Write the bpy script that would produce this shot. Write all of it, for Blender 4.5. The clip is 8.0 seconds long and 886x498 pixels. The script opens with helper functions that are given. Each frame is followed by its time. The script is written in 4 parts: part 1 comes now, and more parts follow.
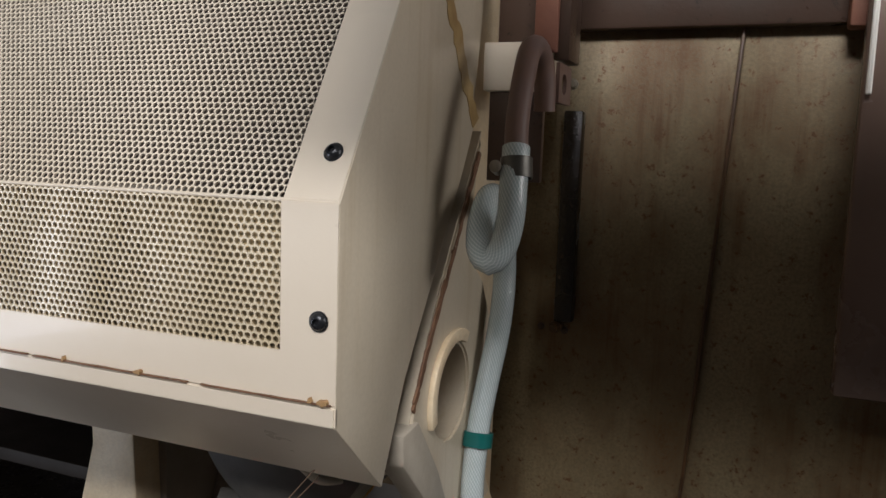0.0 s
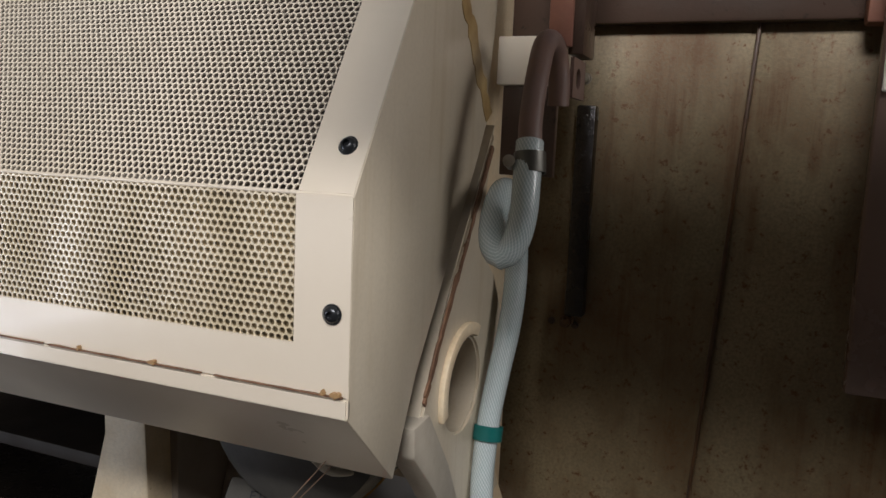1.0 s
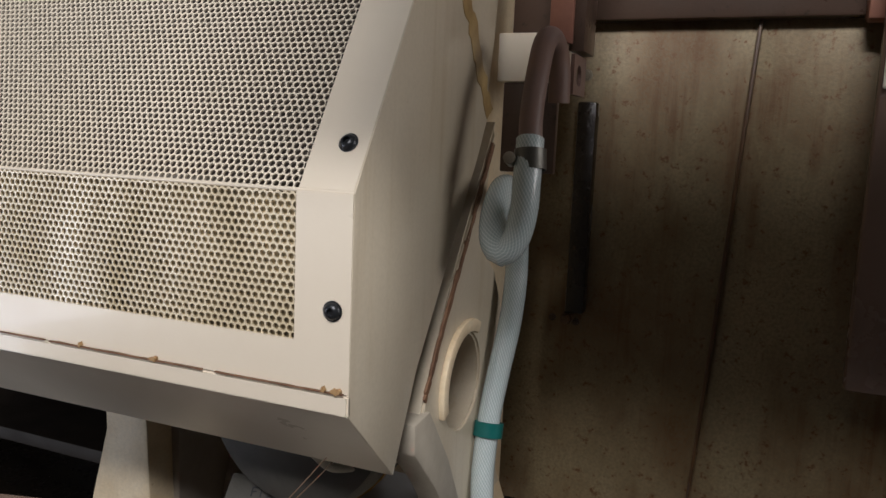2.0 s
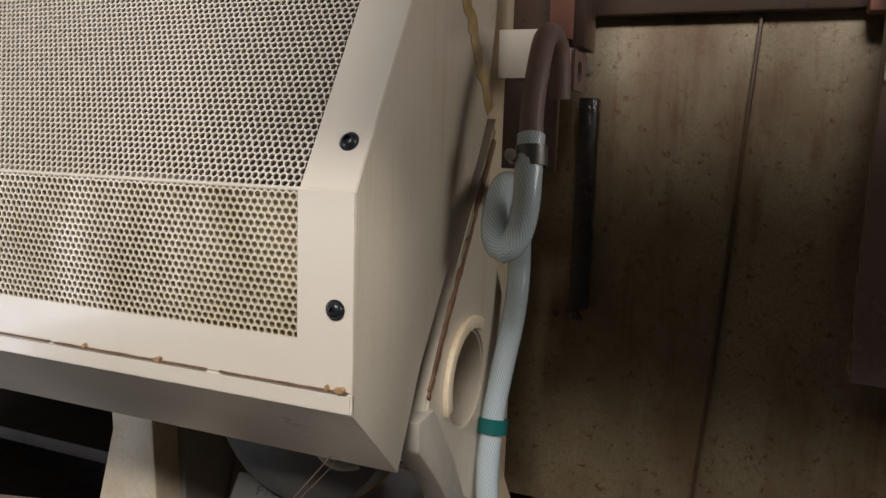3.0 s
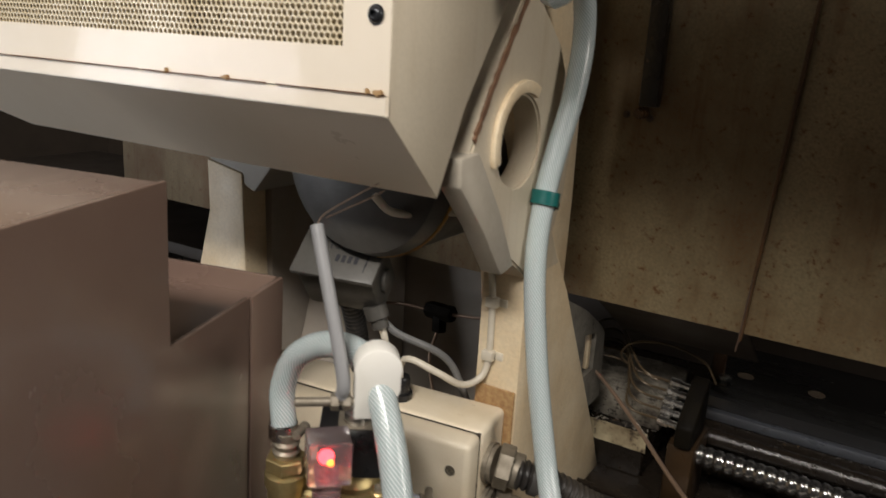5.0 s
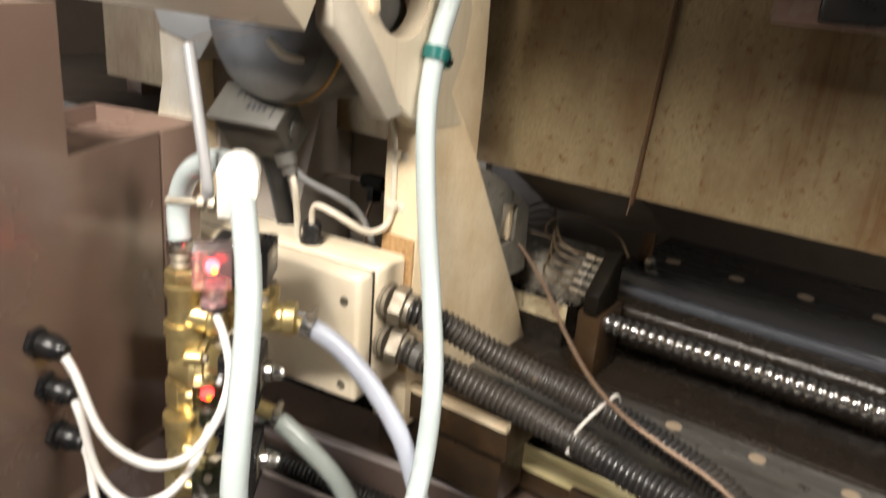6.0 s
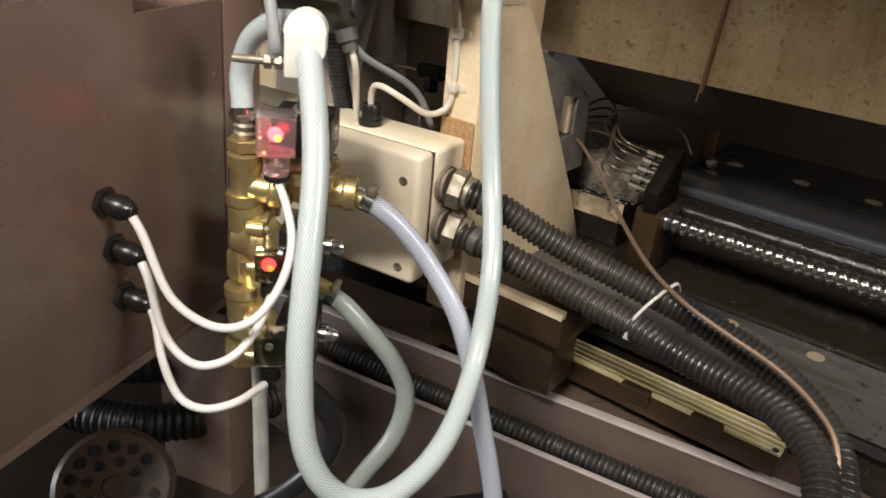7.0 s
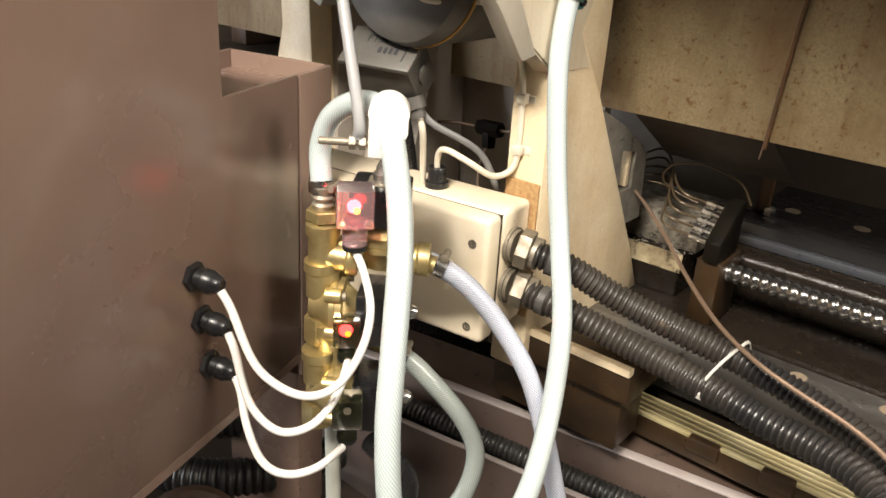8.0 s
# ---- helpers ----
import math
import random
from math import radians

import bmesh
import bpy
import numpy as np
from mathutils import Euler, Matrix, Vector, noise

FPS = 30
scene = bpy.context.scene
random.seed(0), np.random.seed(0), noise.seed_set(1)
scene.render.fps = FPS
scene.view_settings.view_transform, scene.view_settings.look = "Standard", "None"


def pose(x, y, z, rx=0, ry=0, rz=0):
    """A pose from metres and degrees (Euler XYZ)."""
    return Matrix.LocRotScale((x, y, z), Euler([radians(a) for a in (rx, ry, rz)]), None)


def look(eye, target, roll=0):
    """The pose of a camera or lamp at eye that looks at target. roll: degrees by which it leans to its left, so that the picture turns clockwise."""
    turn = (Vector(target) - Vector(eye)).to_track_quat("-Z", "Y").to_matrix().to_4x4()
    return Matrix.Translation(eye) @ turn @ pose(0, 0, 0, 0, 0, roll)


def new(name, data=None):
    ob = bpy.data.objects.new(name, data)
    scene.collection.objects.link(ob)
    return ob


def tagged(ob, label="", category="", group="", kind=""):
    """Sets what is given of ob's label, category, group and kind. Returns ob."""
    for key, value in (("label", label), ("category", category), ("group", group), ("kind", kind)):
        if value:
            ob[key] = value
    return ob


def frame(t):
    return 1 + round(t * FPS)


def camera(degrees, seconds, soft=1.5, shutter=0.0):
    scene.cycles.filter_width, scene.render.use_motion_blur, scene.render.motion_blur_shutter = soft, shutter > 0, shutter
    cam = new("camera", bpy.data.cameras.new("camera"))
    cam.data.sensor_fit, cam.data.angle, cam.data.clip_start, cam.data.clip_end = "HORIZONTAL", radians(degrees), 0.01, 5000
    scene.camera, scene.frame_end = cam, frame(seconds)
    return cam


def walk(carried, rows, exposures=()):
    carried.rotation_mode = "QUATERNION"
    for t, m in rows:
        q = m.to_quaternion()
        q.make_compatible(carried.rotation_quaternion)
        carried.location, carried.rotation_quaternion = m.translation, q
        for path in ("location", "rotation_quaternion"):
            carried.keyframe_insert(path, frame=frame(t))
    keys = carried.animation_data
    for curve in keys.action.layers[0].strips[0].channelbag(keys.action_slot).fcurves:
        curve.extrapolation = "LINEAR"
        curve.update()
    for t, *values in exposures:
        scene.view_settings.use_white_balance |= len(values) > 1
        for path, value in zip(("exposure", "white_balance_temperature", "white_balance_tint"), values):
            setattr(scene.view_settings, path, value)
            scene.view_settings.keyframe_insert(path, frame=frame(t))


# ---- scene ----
cam = camera(60.0, 8.0, shutter=0.5)
PATH = [
    (0, (0.2413, 0.2928, 1.7096), (-0.4853, 2.1401, 1.4656), 1.99),
    (0.5, (0.2415, 0.2911, 1.7104), (-0.4959, 2.1326, 1.4550), 2.46),
    (1, (0.2391, 0.2910, 1.7104), (-0.5069, 2.1279, 1.4468), 2.47),
    (1.5, (0.2395, 0.2908, 1.7108), (-0.5083, 2.1260, 1.4415), 2.57),
    (3, (0.2413, 0.2907, 1.7114), (-0.5162, 2.1202, 1.4301), 1.78),
    (3.5, (0.2422, 0.2908, 1.7121), (-0.5233, 2.1153, 1.4198), 1.26),
    (4, (0.2439, 0.2920, 1.6978), (-0.5411, 2.1005, 1.3615), 1.09),
    (4.5, (0.2770, 0.2746, 1.6391), (-0.6153, 2.0133, 1.2139), 2.83),
    (4.7, (0.2845, 0.2712, 1.6202), (-0.6613, 1.9648, 1.1332), 3.24),
    (5.8, (0.4528, 0.2833, 1.5736), (-0.6078, 1.8704, 0.9768), 3.71),
    (6, (0.4742, 0.2789, 1.5499), (-0.5758, 1.8395, 0.8701), 4.68),
    (6.5, (0.4719, 0.2684, 1.4999), (-0.5851, 1.7573, 0.6838), 5.76),
    (7, (0.4653, 0.2614, 1.5029), (-0.6083, 1.7149, 0.6457), 5.35),
    (7.5, (0.4456, 0.2423, 1.5369), (-0.6826, 1.6689, 0.7049), 3.93),
    (8, (0.4355, 0.2373, 1.5375), (-0.7248, 1.6566, 0.7378), 3.28),
]
EXPOSURES = [(0.0, -0.26, 5950, 13), (3.5, -0.26, 5950, 13), (4.7, -0.2, 6250, 12), (5.8, 1.45, 6500, 11), (6.0, 1.45, 6500, 11), (6.5, 0.85, 6400, 12), (7.0, 0.9, 6400, 12), (7.5, 1.15, 6600, 11), (8.0, 1.56, 6750, 11)]
walk(cam, [(t, look(eye, target, roll)) for t, eye, target, roll in PATH], EXPOSURES)


# ---------------- world and light ----------------
world = bpy.data.worlds.new("workshop_dim")
world.use_nodes = True
world.node_tree.nodes["Background"].inputs[0].default_value = (0.9, 0.95, 1.0, 1)
world.node_tree.nodes["Background"].inputs[1].default_value = 0.05
scene.world = world


def area(name, eye, target, sx, sy, watts, colour):
    data = bpy.data.lights.new(name, "AREA")
    data.shape, data.size, data.size_y, data.energy, data.color = "RECTANGLE", sx, sy, watts, colour
    ob = new(name, data)
    ob.matrix_world = look(eye, target)
    return ob


area("ceiling_tube_lamp", (0.35, -0.60, 2.72), (0.0, 0.75, 1.5), 0.75, 0.25, 36, (1.0, 0.94, 0.85))
# unseen fill lamp, added to brighten the cabinet face and cover side
area("fill_lamp_right", (1.50, 0.78, 2.02), (0.0, 0.70, 1.35), 0.50, 0.60, 7.0, (1.0, 0.93, 0.83))
# unseen fill light from the left, added for the cover front and lower lip
area("fill_lamp_left", (-2.85, -1.3, 1.15), (0.0, 0.6, 1.5), 1.6, 1.1, 54, (0.95, 0.97, 1.0))

# ---------------- helpers for building ----------------


def part(name, bm, material, parent=None, label="", smooth=0.6):
    """Link a bmesh as one mesh object, a part of parent."""
    me = bpy.data.meshes.new(name)
    bm.normal_update()
    bm.to_mesh(me)
    bm.free()
    me.materials.append(material)
    ob = new(name, me)
    if smooth:
        me.shade_smooth()
        me.set_sharp_from_angle(angle=smooth)
    if parent:
        ob.parent = parent
    if label:
        ob["label"] = label
    return ob


def thing(name, label, category, group="", kind="", at=(0, 0, 0)):
    ob = new(name)
    ob.empty_display_size = 0.02
    ob.location = at
    return tagged(ob, label, category, group, kind)


def box(x0, y0, z0, x1, y1, z1, bevel=0.0, seg=2, m=None):
    bm = bmesh.new()
    bmesh.ops.create_cube(bm, size=1)
    bmesh.ops.scale(bm, vec=(x1 - x0, y1 - y0, z1 - z0), verts=bm.verts)
    bmesh.ops.translate(bm, vec=((x0 + x1) / 2, (y0 + y1) / 2, (z0 + z1) / 2), verts=bm.verts)
    if bevel:
        bmesh.ops.bevel(bm, geom=bm.edges[:], offset=bevel, segments=seg, affect="EDGES", profile=0.5)
    if m:
        bm.transform(m)
    return bm


def prism(poly, axis, a, b, bevel=0.0):
    """A plate: the outline poly in the plane across the axis, from a to b along it."""
    bm = bmesh.new()

    def at(u, v, w):
        return {"x": (w, u, v), "y": (u, w, v), "z": (u, v, w)}[axis]

    lo = [bm.verts.new(at(u, v, a)) for u, v in poly]
    hi = [bm.verts.new(at(u, v, b)) for u, v in poly]
    n = len(poly)
    bm.faces.new(lo)
    bm.faces.new(hi[::-1])
    for i in range(n):
        j = (i + 1) % n
        bm.faces.new((lo[j], lo[i], hi[i], hi[j]))
    bmesh.ops.recalc_face_normals(bm, faces=bm.faces)
    if bevel:
        bmesh.ops.bevel(bm, geom=bm.edges[:], offset=bevel, segments=2, affect="EDGES", profile=0.5)
    return bm


def strip(p0, p1, along, width, thick, normal, bevel=0.0008):
    """A flat bar whose face has the corners p0 and p1 on one side and lies width towards along."""
    p0, p1, along, normal = Vector(p0), Vector(p1), Vector(along).normalized(), Vector(normal).normalized()
    bm = bmesh.new()
    c = [p0, p1, p1 + along * width, p0 + along * width]
    lo = [bm.verts.new(v - normal * thick) for v in c]
    hi = [bm.verts.new(v) for v in c]
    bm.faces.new(hi)
    bm.faces.new(lo[::-1])
    for i in range(4):
        j = (i + 1) % 4
        bm.faces.new((lo[i], lo[j], hi[j], hi[i]))
    bmesh.ops.recalc_face_normals(bm, faces=bm.faces)
    if bevel:
        bmesh.ops.bevel(bm, geom=bm.edges[:], offset=bevel, segments=2, affect="EDGES")
    return bm


def turn_to(p, d):
    """The matrix that takes the z axis to the direction d, at p."""
    return Matrix.Translation(p) @ Vector(d).to_track_quat("Z", "Y").to_matrix().to_4x4()


def lathe(profile, p, d, seg=24, cap=True):
    """A turned body: profile of (height, radius), from p along d; cap closes its ends."""
    bm = bmesh.new()
    rings = []
    for h, r in profile:
        rings.append([bm.verts.new((r * math.cos(2 * math.pi * i / seg), r * math.sin(2 * math.pi * i / seg), h)) for i in range(seg)])
    for a, b in zip(rings, rings[1:]):
        for i in range(seg):
            bm.faces.new((a[i], a[(i + 1) % seg], b[(i + 1) % seg], b[i]))
    if cap:
        bm.faces.new(rings[0][::-1])
        bm.faces.new(rings[-1])
    bmesh.ops.recalc_face_normals(bm, faces=bm.faces)
    bm.transform(turn_to(p, d))
    return bm


def hexbar(p, d, across, length, bevel=0.0008):
    r = across / math.sqrt(3)
    bm = lathe([(0, r * 0.94), (length * 0.08, r), (length * 0.92, r), (length, r * 0.94)], p, d, 6)
    return bm


def join(*bms):
    out = bmesh.new()
    for b in bms:
        me = bpy.data.meshes.new("tmp")
        b.to_mesh(me)
        b.free()
        out.from_mesh(me)
        bpy.data.meshes.remove(me)
    return out


def smooth_path(points, step):
    """A Catmull-Rom line through the points, in even steps."""
    pts = [Vector(p) for p in points]
    pts = [pts[0] * 2 - pts[1]] + pts + [pts[-1] * 2 - pts[-2]]
    dense = []
    for a, b, c, d in zip(pts, pts[1:], pts[2:], pts[3:]):
        for k in range(24):
            t = k / 24
            dense.append(0.5 * (2 * b + (c - a) * t + (2 * a - 5 * b + 4 * c - d) * t * t + (3 * b - a - 3 * c + d) * t ** 3))
    dense.append(pts[-2])
    for _ in range(12):
        dense = [dense[0]] + [(p + 2 * q + r) / 4 for p, q, r in zip(dense, dense[1:], dense[2:])] + [dense[-1]]
    out, left = [dense[0]], step
    for p, q in zip(dense, dense[1:]):
        d = (q - p).length
        pos = 0.0
        while d - pos >= left:
            pos += left
            out.append(p.lerp(q, pos / d))
            left = step
        left -= d - pos
    out.append(dense[-1])
    return out


def sweep(points, radius, step=0.006, seg=14, flat=1.0):
    """A tube along the points; radius is a number or a function of the length in metres. UV: metres along, metres round."""
    line = smooth_path(points, step)
    bm = bmesh.new()
    uv = bm.loops.layers.uv.new("UVMap")
    normal = None
    rings, lengths, run = [], [], 0.0
    for i, p in enumerate(line):
        t = (line[min(i + 1, len(line) - 1)] - line[max(i - 1, 0)]).normalized()
        if normal is None:
            normal = t.orthogonal().normalized()
        normal = (normal - t * normal.dot(t)).normalized()
        side = t.cross(normal)
        if i:
            run += (p - line[i - 1]).length
        r = radius(run) if callable(radius) else radius
        rings.append([bm.verts.new(p + (normal * math.cos(2 * math.pi * k / seg) + side * flat * math.sin(2 * math.pi * k / seg)) * r) for k in range(seg)])
        lengths.append(run)
    base = radius(0) if callable(radius) else radius
    for i in range(len(rings) - 1):
        for k in range(seg):
            j = (k + 1) % seg
            f = bm.faces.new((rings[i][k], rings[i][j], rings[i + 1][j], rings[i + 1][k]))
            for loop, u, v in zip(f.loops, (lengths[i], lengths[i], lengths[i + 1], lengths[i + 1]), (k, k + 1, k + 1, k)):
                loop[uv].uv = (u, v / seg * 2 * math.pi * base)
    bm.faces.new(rings[0][::-1])
    bm.faces.new(rings[-1])
    return bm


def ribbed(base, depth, pitch):
    return lambda s: base - depth * (0.5 + 0.5 * math.cos(2 * math.pi * s / pitch)) ** 2


# MOUNT re-poses and scales the cabinet, valves and hoses to suit the last camera
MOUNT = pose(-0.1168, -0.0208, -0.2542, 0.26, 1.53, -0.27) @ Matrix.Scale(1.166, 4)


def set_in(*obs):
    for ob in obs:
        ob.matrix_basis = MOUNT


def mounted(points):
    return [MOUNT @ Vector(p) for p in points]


# ---------------- materials ----------------


def material(name, colour, rough=0.5, metal=0.0, second=None, scale=12.0, amount=0.5, spots=None, spot_scale=40.0, spot_level=0.62,
             grain=0.0, grain_scale=300.0, stretch=(1, 1, 1), bump=0.0006, rough_var=0.12, coat=0.0, streaks=None, streak_amount=0.5, spec=0.5):
    """A surface: base colour, large cloudy change to second, small spots (rust, dirt) and fine relief, in object space."""
    m = bpy.data.materials.new(name)
    m.use_nodes = True
    nt = m.node_tree
    n, ln = nt.nodes, nt.links
    bsdf = n["Principled BSDF"]
    geo = n.new("ShaderNodeTexCoord")
    mp = n.new("ShaderNodeMapping")
    mp.inputs["Scale"].default_value = stretch
    ln.new(geo.outputs["Object"], mp.inputs[0])

    def noise_tex(sc, detail, rough_=0.6, space=None):
        t = n.new("ShaderNodeTexNoise")
        t.inputs["Scale"].default_value, t.inputs["Detail"].default_value, t.inputs["Roughness"].default_value = sc, detail, rough_
        ln.new(space or mp.outputs[0], t.inputs["Vector"])
        return t

    def ramp(src, a, b):
        r = n.new("ShaderNodeMapRange")
        r.inputs["From Min"].default_value, r.inputs["From Max"].default_value = a, b
        ln.new(src, r.inputs["Value"])
        return r.outputs[0]

    def mix(fac, a, b):
        x = n.new("ShaderNodeMix")
        x.data_type = "RGBA"
        ln.new(fac, x.inputs[0])
        for sock, v in ((x.inputs[6], a), (x.inputs[7], b)):
            if isinstance(v, tuple):
                sock.default_value = (*v, 1)
            else:
                ln.new(v, sock)
        return x.outputs[2]

    big = noise_tex(scale, 6)
    fine = noise_tex(grain_scale, 3, 0.6, geo.outputs["Object"])
    second = second or tuple(c * 0.8 for c in colour)
    k = n.new("ShaderNodeMath")
    k.operation = "MULTIPLY"
    k.inputs[1].default_value = amount
    ln.new(ramp(big.outputs[0], 0.35, 0.68), k.inputs[0])
    col = mix(k.outputs[0], colour, second)
    if grain:
        g = n.new("ShaderNodeMath")
        g.operation = "MULTIPLY"
        g.inputs[1].default_value = grain
        ln.new(ramp(fine.outputs[0], 0.4, 0.65), g.inputs[0])
        col = mix(g.outputs[0], col, tuple(c * 0.55 for c in colour))
    if streaks:
        drip = n.new("ShaderNodeMapping")
        drip.inputs["Scale"].default_value = (1.0, 1.0, 0.05)
        ln.new(geo.outputs["Object"], drip.inputs[0])
        st = noise_tex(75, 4, 0.65, drip.outputs[0])
        w = n.new("ShaderNodeMath")
        w.operation = "MULTIPLY"
        w.inputs[1].default_value = streak_amount
        ln.new(ramp(st.outputs[0], 0.52, 0.72), w.inputs[0])
        w2 = n.new("ShaderNodeMath")
        w2.operation = "MULTIPLY"
        ln.new(w.outputs[0], w2.inputs[0])
        ln.new(ramp(big.outputs[0], 0.38, 0.6), w2.inputs[1])
        col = mix(w2.outputs[0], col, streaks)
    if spots:
        sp = noise_tex(spot_scale, 5, 0.7, geo.outputs["Object"])
        col = mix(ramp(sp.outputs[0], spot_level, spot_level + 0.09), col, spots)
    ln.new(col, bsdf.inputs["Base Color"])
    rr = n.new("ShaderNodeMapRange")
    rr.inputs["To Min"].default_value, rr.inputs["To Max"].default_value = max(0.03, rough - rough_var), min(1, rough + rough_var)
    ln.new(big.outputs[0], rr.inputs["Value"])
    rr.inputs["From Min"].default_value, rr.inputs["From Max"].default_value = 0.3, 0.7
    ln.new(rr.outputs[0], bsdf.inputs["Roughness"])
    bsdf.inputs["Metallic"].default_value = metal
    bsdf.inputs["Specular IOR Level"].default_value = spec
    bsdf.inputs["Coat Weight"].default_value = coat
    if bump:
        b = n.new("ShaderNodeBump")
        b.inputs["Strength"].default_value, b.inputs["Distance"].default_value = 0.5, bump
        ln.new(fine.outputs[0], b.inputs["Height"])
        ln.new(b.outputs[0], bsdf.inputs["Normal"])
    return m


def hose_material(name, colour, thread, clear=0.25):
    """Clear plastic hose with a braid of crossing threads, from the tube's own coordinates."""
    m = bpy.data.materials.new(name)
    m.use_nodes = True
    n, ln = m.node_tree.nodes, m.node_tree.links
    bsdf = n["Principled BSDF"]
    uv = n.new("ShaderNodeUVMap")
    sep = n.new("ShaderNodeSeparateXYZ")
    ln.new(uv.outputs[0], sep.inputs[0])

    def op(kind, a, b=None):
        x = n.new("ShaderNodeMath")
        x.operation = kind
        for s, v in ((x.inputs[0], a), (x.inputs[1], b)):
            if v is None:
                continue
            if isinstance(v, (int, float)):
                s.default_value = v
            else:
                ln.new(v, s)
        return x.outputs[0]

    lines = []
    for sign in (1, -1):
        across = op("ADD", op("MULTIPLY", sep.outputs[0], 0.62), op("MULTIPLY", sep.outputs[1], sign * 1.0))
        w = op("SINE", op("MULTIPLY", across, 2 * math.pi / 0.0025))
        lines.append(op("SMOOTH_MAX", op("SUBTRACT", w, 0.35), 0.0))
    braid = op("MINIMUM", op("ADD", lines[0], op("MULTIPLY", lines[1], 0.45)), 1.0)
    mixer = n.new("ShaderNodeMix")
    mixer.data_type = "RGBA"
    ln.new(op("MULTIPLY", braid, 1.2), mixer.inputs[0])
    mixer.inputs[6].default_value, mixer.inputs[7].default_value = (*colour, 1), (*thread, 1)
    ln.new(mixer.outputs[2], bsdf.inputs["Base Color"])
    bsdf.inputs["Roughness"].default_value = 0.22
    bsdf.inputs["Subsurface Weight"].default_value = clear
    bsdf.inputs["Subsurface Radius"].default_value = (0.004, 0.005, 0.005)
    bsdf.inputs["Subsurface Scale"].default_value = 1.0
    bsdf.inputs["Coat Weight"].default_value = 0.4
    bsdf.inputs["Coat Roughness"].default_value = 0.12
    bump = n.new("ShaderNodeBump")
    bump.inputs["Strength"].default_value, bump.inputs["Distance"].default_value = 0.35, 0.0004
    ln.new(braid, bump.inputs["Height"])
    ln.new(bump.outputs[0], bsdf.inputs["Normal"])
    return m


def glow(name, colour, strength):
    m = bpy.data.materials.new(name)
    m.use_nodes = True
    b = m.node_tree.nodes["Principled BSDF"]
    b.inputs["Base Color"].default_value = (*colour, 1)
    b.inputs["Emission Color"].default_value = (*colour, 1)
    b.inputs["Emission Strength"].default_value = strength
    return m


def clear(name, colour, rough=0.15):
    m = bpy.data.materials.new(name)
    m.use_nodes = True
    b = m.node_tree.nodes["Principled BSDF"]
    b.inputs["Base Color"].default_value = (*colour, 1)
    b.inputs["Transmission Weight"].default_value = 0.9
    b.inputs["Roughness"].default_value = rough
    b.inputs["IOR"].default_value = 1.3
    return m


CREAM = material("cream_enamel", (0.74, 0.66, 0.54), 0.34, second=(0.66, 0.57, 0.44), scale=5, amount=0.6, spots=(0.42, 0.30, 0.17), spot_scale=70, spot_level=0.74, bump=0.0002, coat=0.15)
CREAM_CAST = material("cream_painted_casting", (0.76, 0.64, 0.45), 0.5, second=(0.62, 0.47, 0.28), scale=16, amount=0.8, spots=(0.36, 0.23, 0.11), spot_scale=70, spot_level=0.67, grain=0.2, grain_scale=260, bump=0.0010, streaks=(0.48, 0.33, 0.17), streak_amount=0.22)
CREAM_BOX = material("cream_painted_box", (0.77, 0.68, 0.53), 0.42, second=(0.66, 0.55, 0.38), scale=14, amount=0.75, spots=(0.30, 0.21, 0.12), spot_scale=110, spot_level=0.67, bump=0.0006)
GREY_CAST = material("grey_arch_casting", (0.31, 0.29, 0.255), 0.55, second=(0.30, 0.28, 0.24), scale=15, amount=0.7, bump=0.0006)
GREY_METAL = material("grey_motor_paint", (0.085, 0.080, 0.070), 0.5, second=(0.05, 0.046, 0.04), scale=22, amount=0.8, spots=(0.40, 0.39, 0.36), spot_scale=120, spot_level=0.74, bump=0.0006)
BROWN = material("brown_cabinet_paint", (0.186, 0.128, 0.100), 0.24, second=(0.160, 0.103, 0.082), scale=8, amount=0.8, spots=(0.21, 0.15, 0.125), spot_scale=150, spot_level=0.66, bump=0.00012, rough_var=0.11)
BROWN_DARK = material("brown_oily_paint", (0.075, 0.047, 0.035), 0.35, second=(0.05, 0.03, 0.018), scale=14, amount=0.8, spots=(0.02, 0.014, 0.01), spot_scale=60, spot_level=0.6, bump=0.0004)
APRON = material("dirty_brown_apron_paint", (0.105, 0.075, 0.064), 0.38, second=(0.07, 0.048, 0.038), scale=7, amount=0.9, spots=(0.035, 0.024, 0.018), spot_scale=50, spot_level=0.63, bump=0.0003, streaks=(0.055, 0.038, 0.03), streak_amount=0.4)
LUG = material("grimy_grey_lug", (0.20, 0.185, 0.155), 0.5, second=(0.09, 0.08, 0.065), scale=28, amount=0.9, spots=(0.03, 0.024, 0.018), spot_scale=90, spot_level=0.6, bump=0.001)
BROWN_OIL = material("brown_oil_film_steel", (0.048, 0.027, 0.012), 0.35, 0.2, second=(0.02, 0.012, 0.006), scale=25, amount=0.9, bump=0.0008)
BROWN_RUST = material("rusty_oily_steel", (0.10, 0.05, 0.02), 0.4, second=(0.05, 0.025, 0.012), scale=30, amount=0.9, spots=(0.25, 0.14, 0.06), spot_scale=90, spot_level=0.66, bump=0.0008)
WALL = material("stained_galvanised_sheet", (0.26, 0.205, 0.118), 0.46, 0.22, second=(0.125, 0.064, 0.022), scale=11, amount=1.0, spots=(0.12, 0.055, 0.018), spot_scale=130, spot_level=0.58, grain=0.6, grain_scale=330, stretch=(1.1, 1, 0.6), bump=0.0004, streaks=(0.11, 0.052, 0.018), streak_amount=1.0)
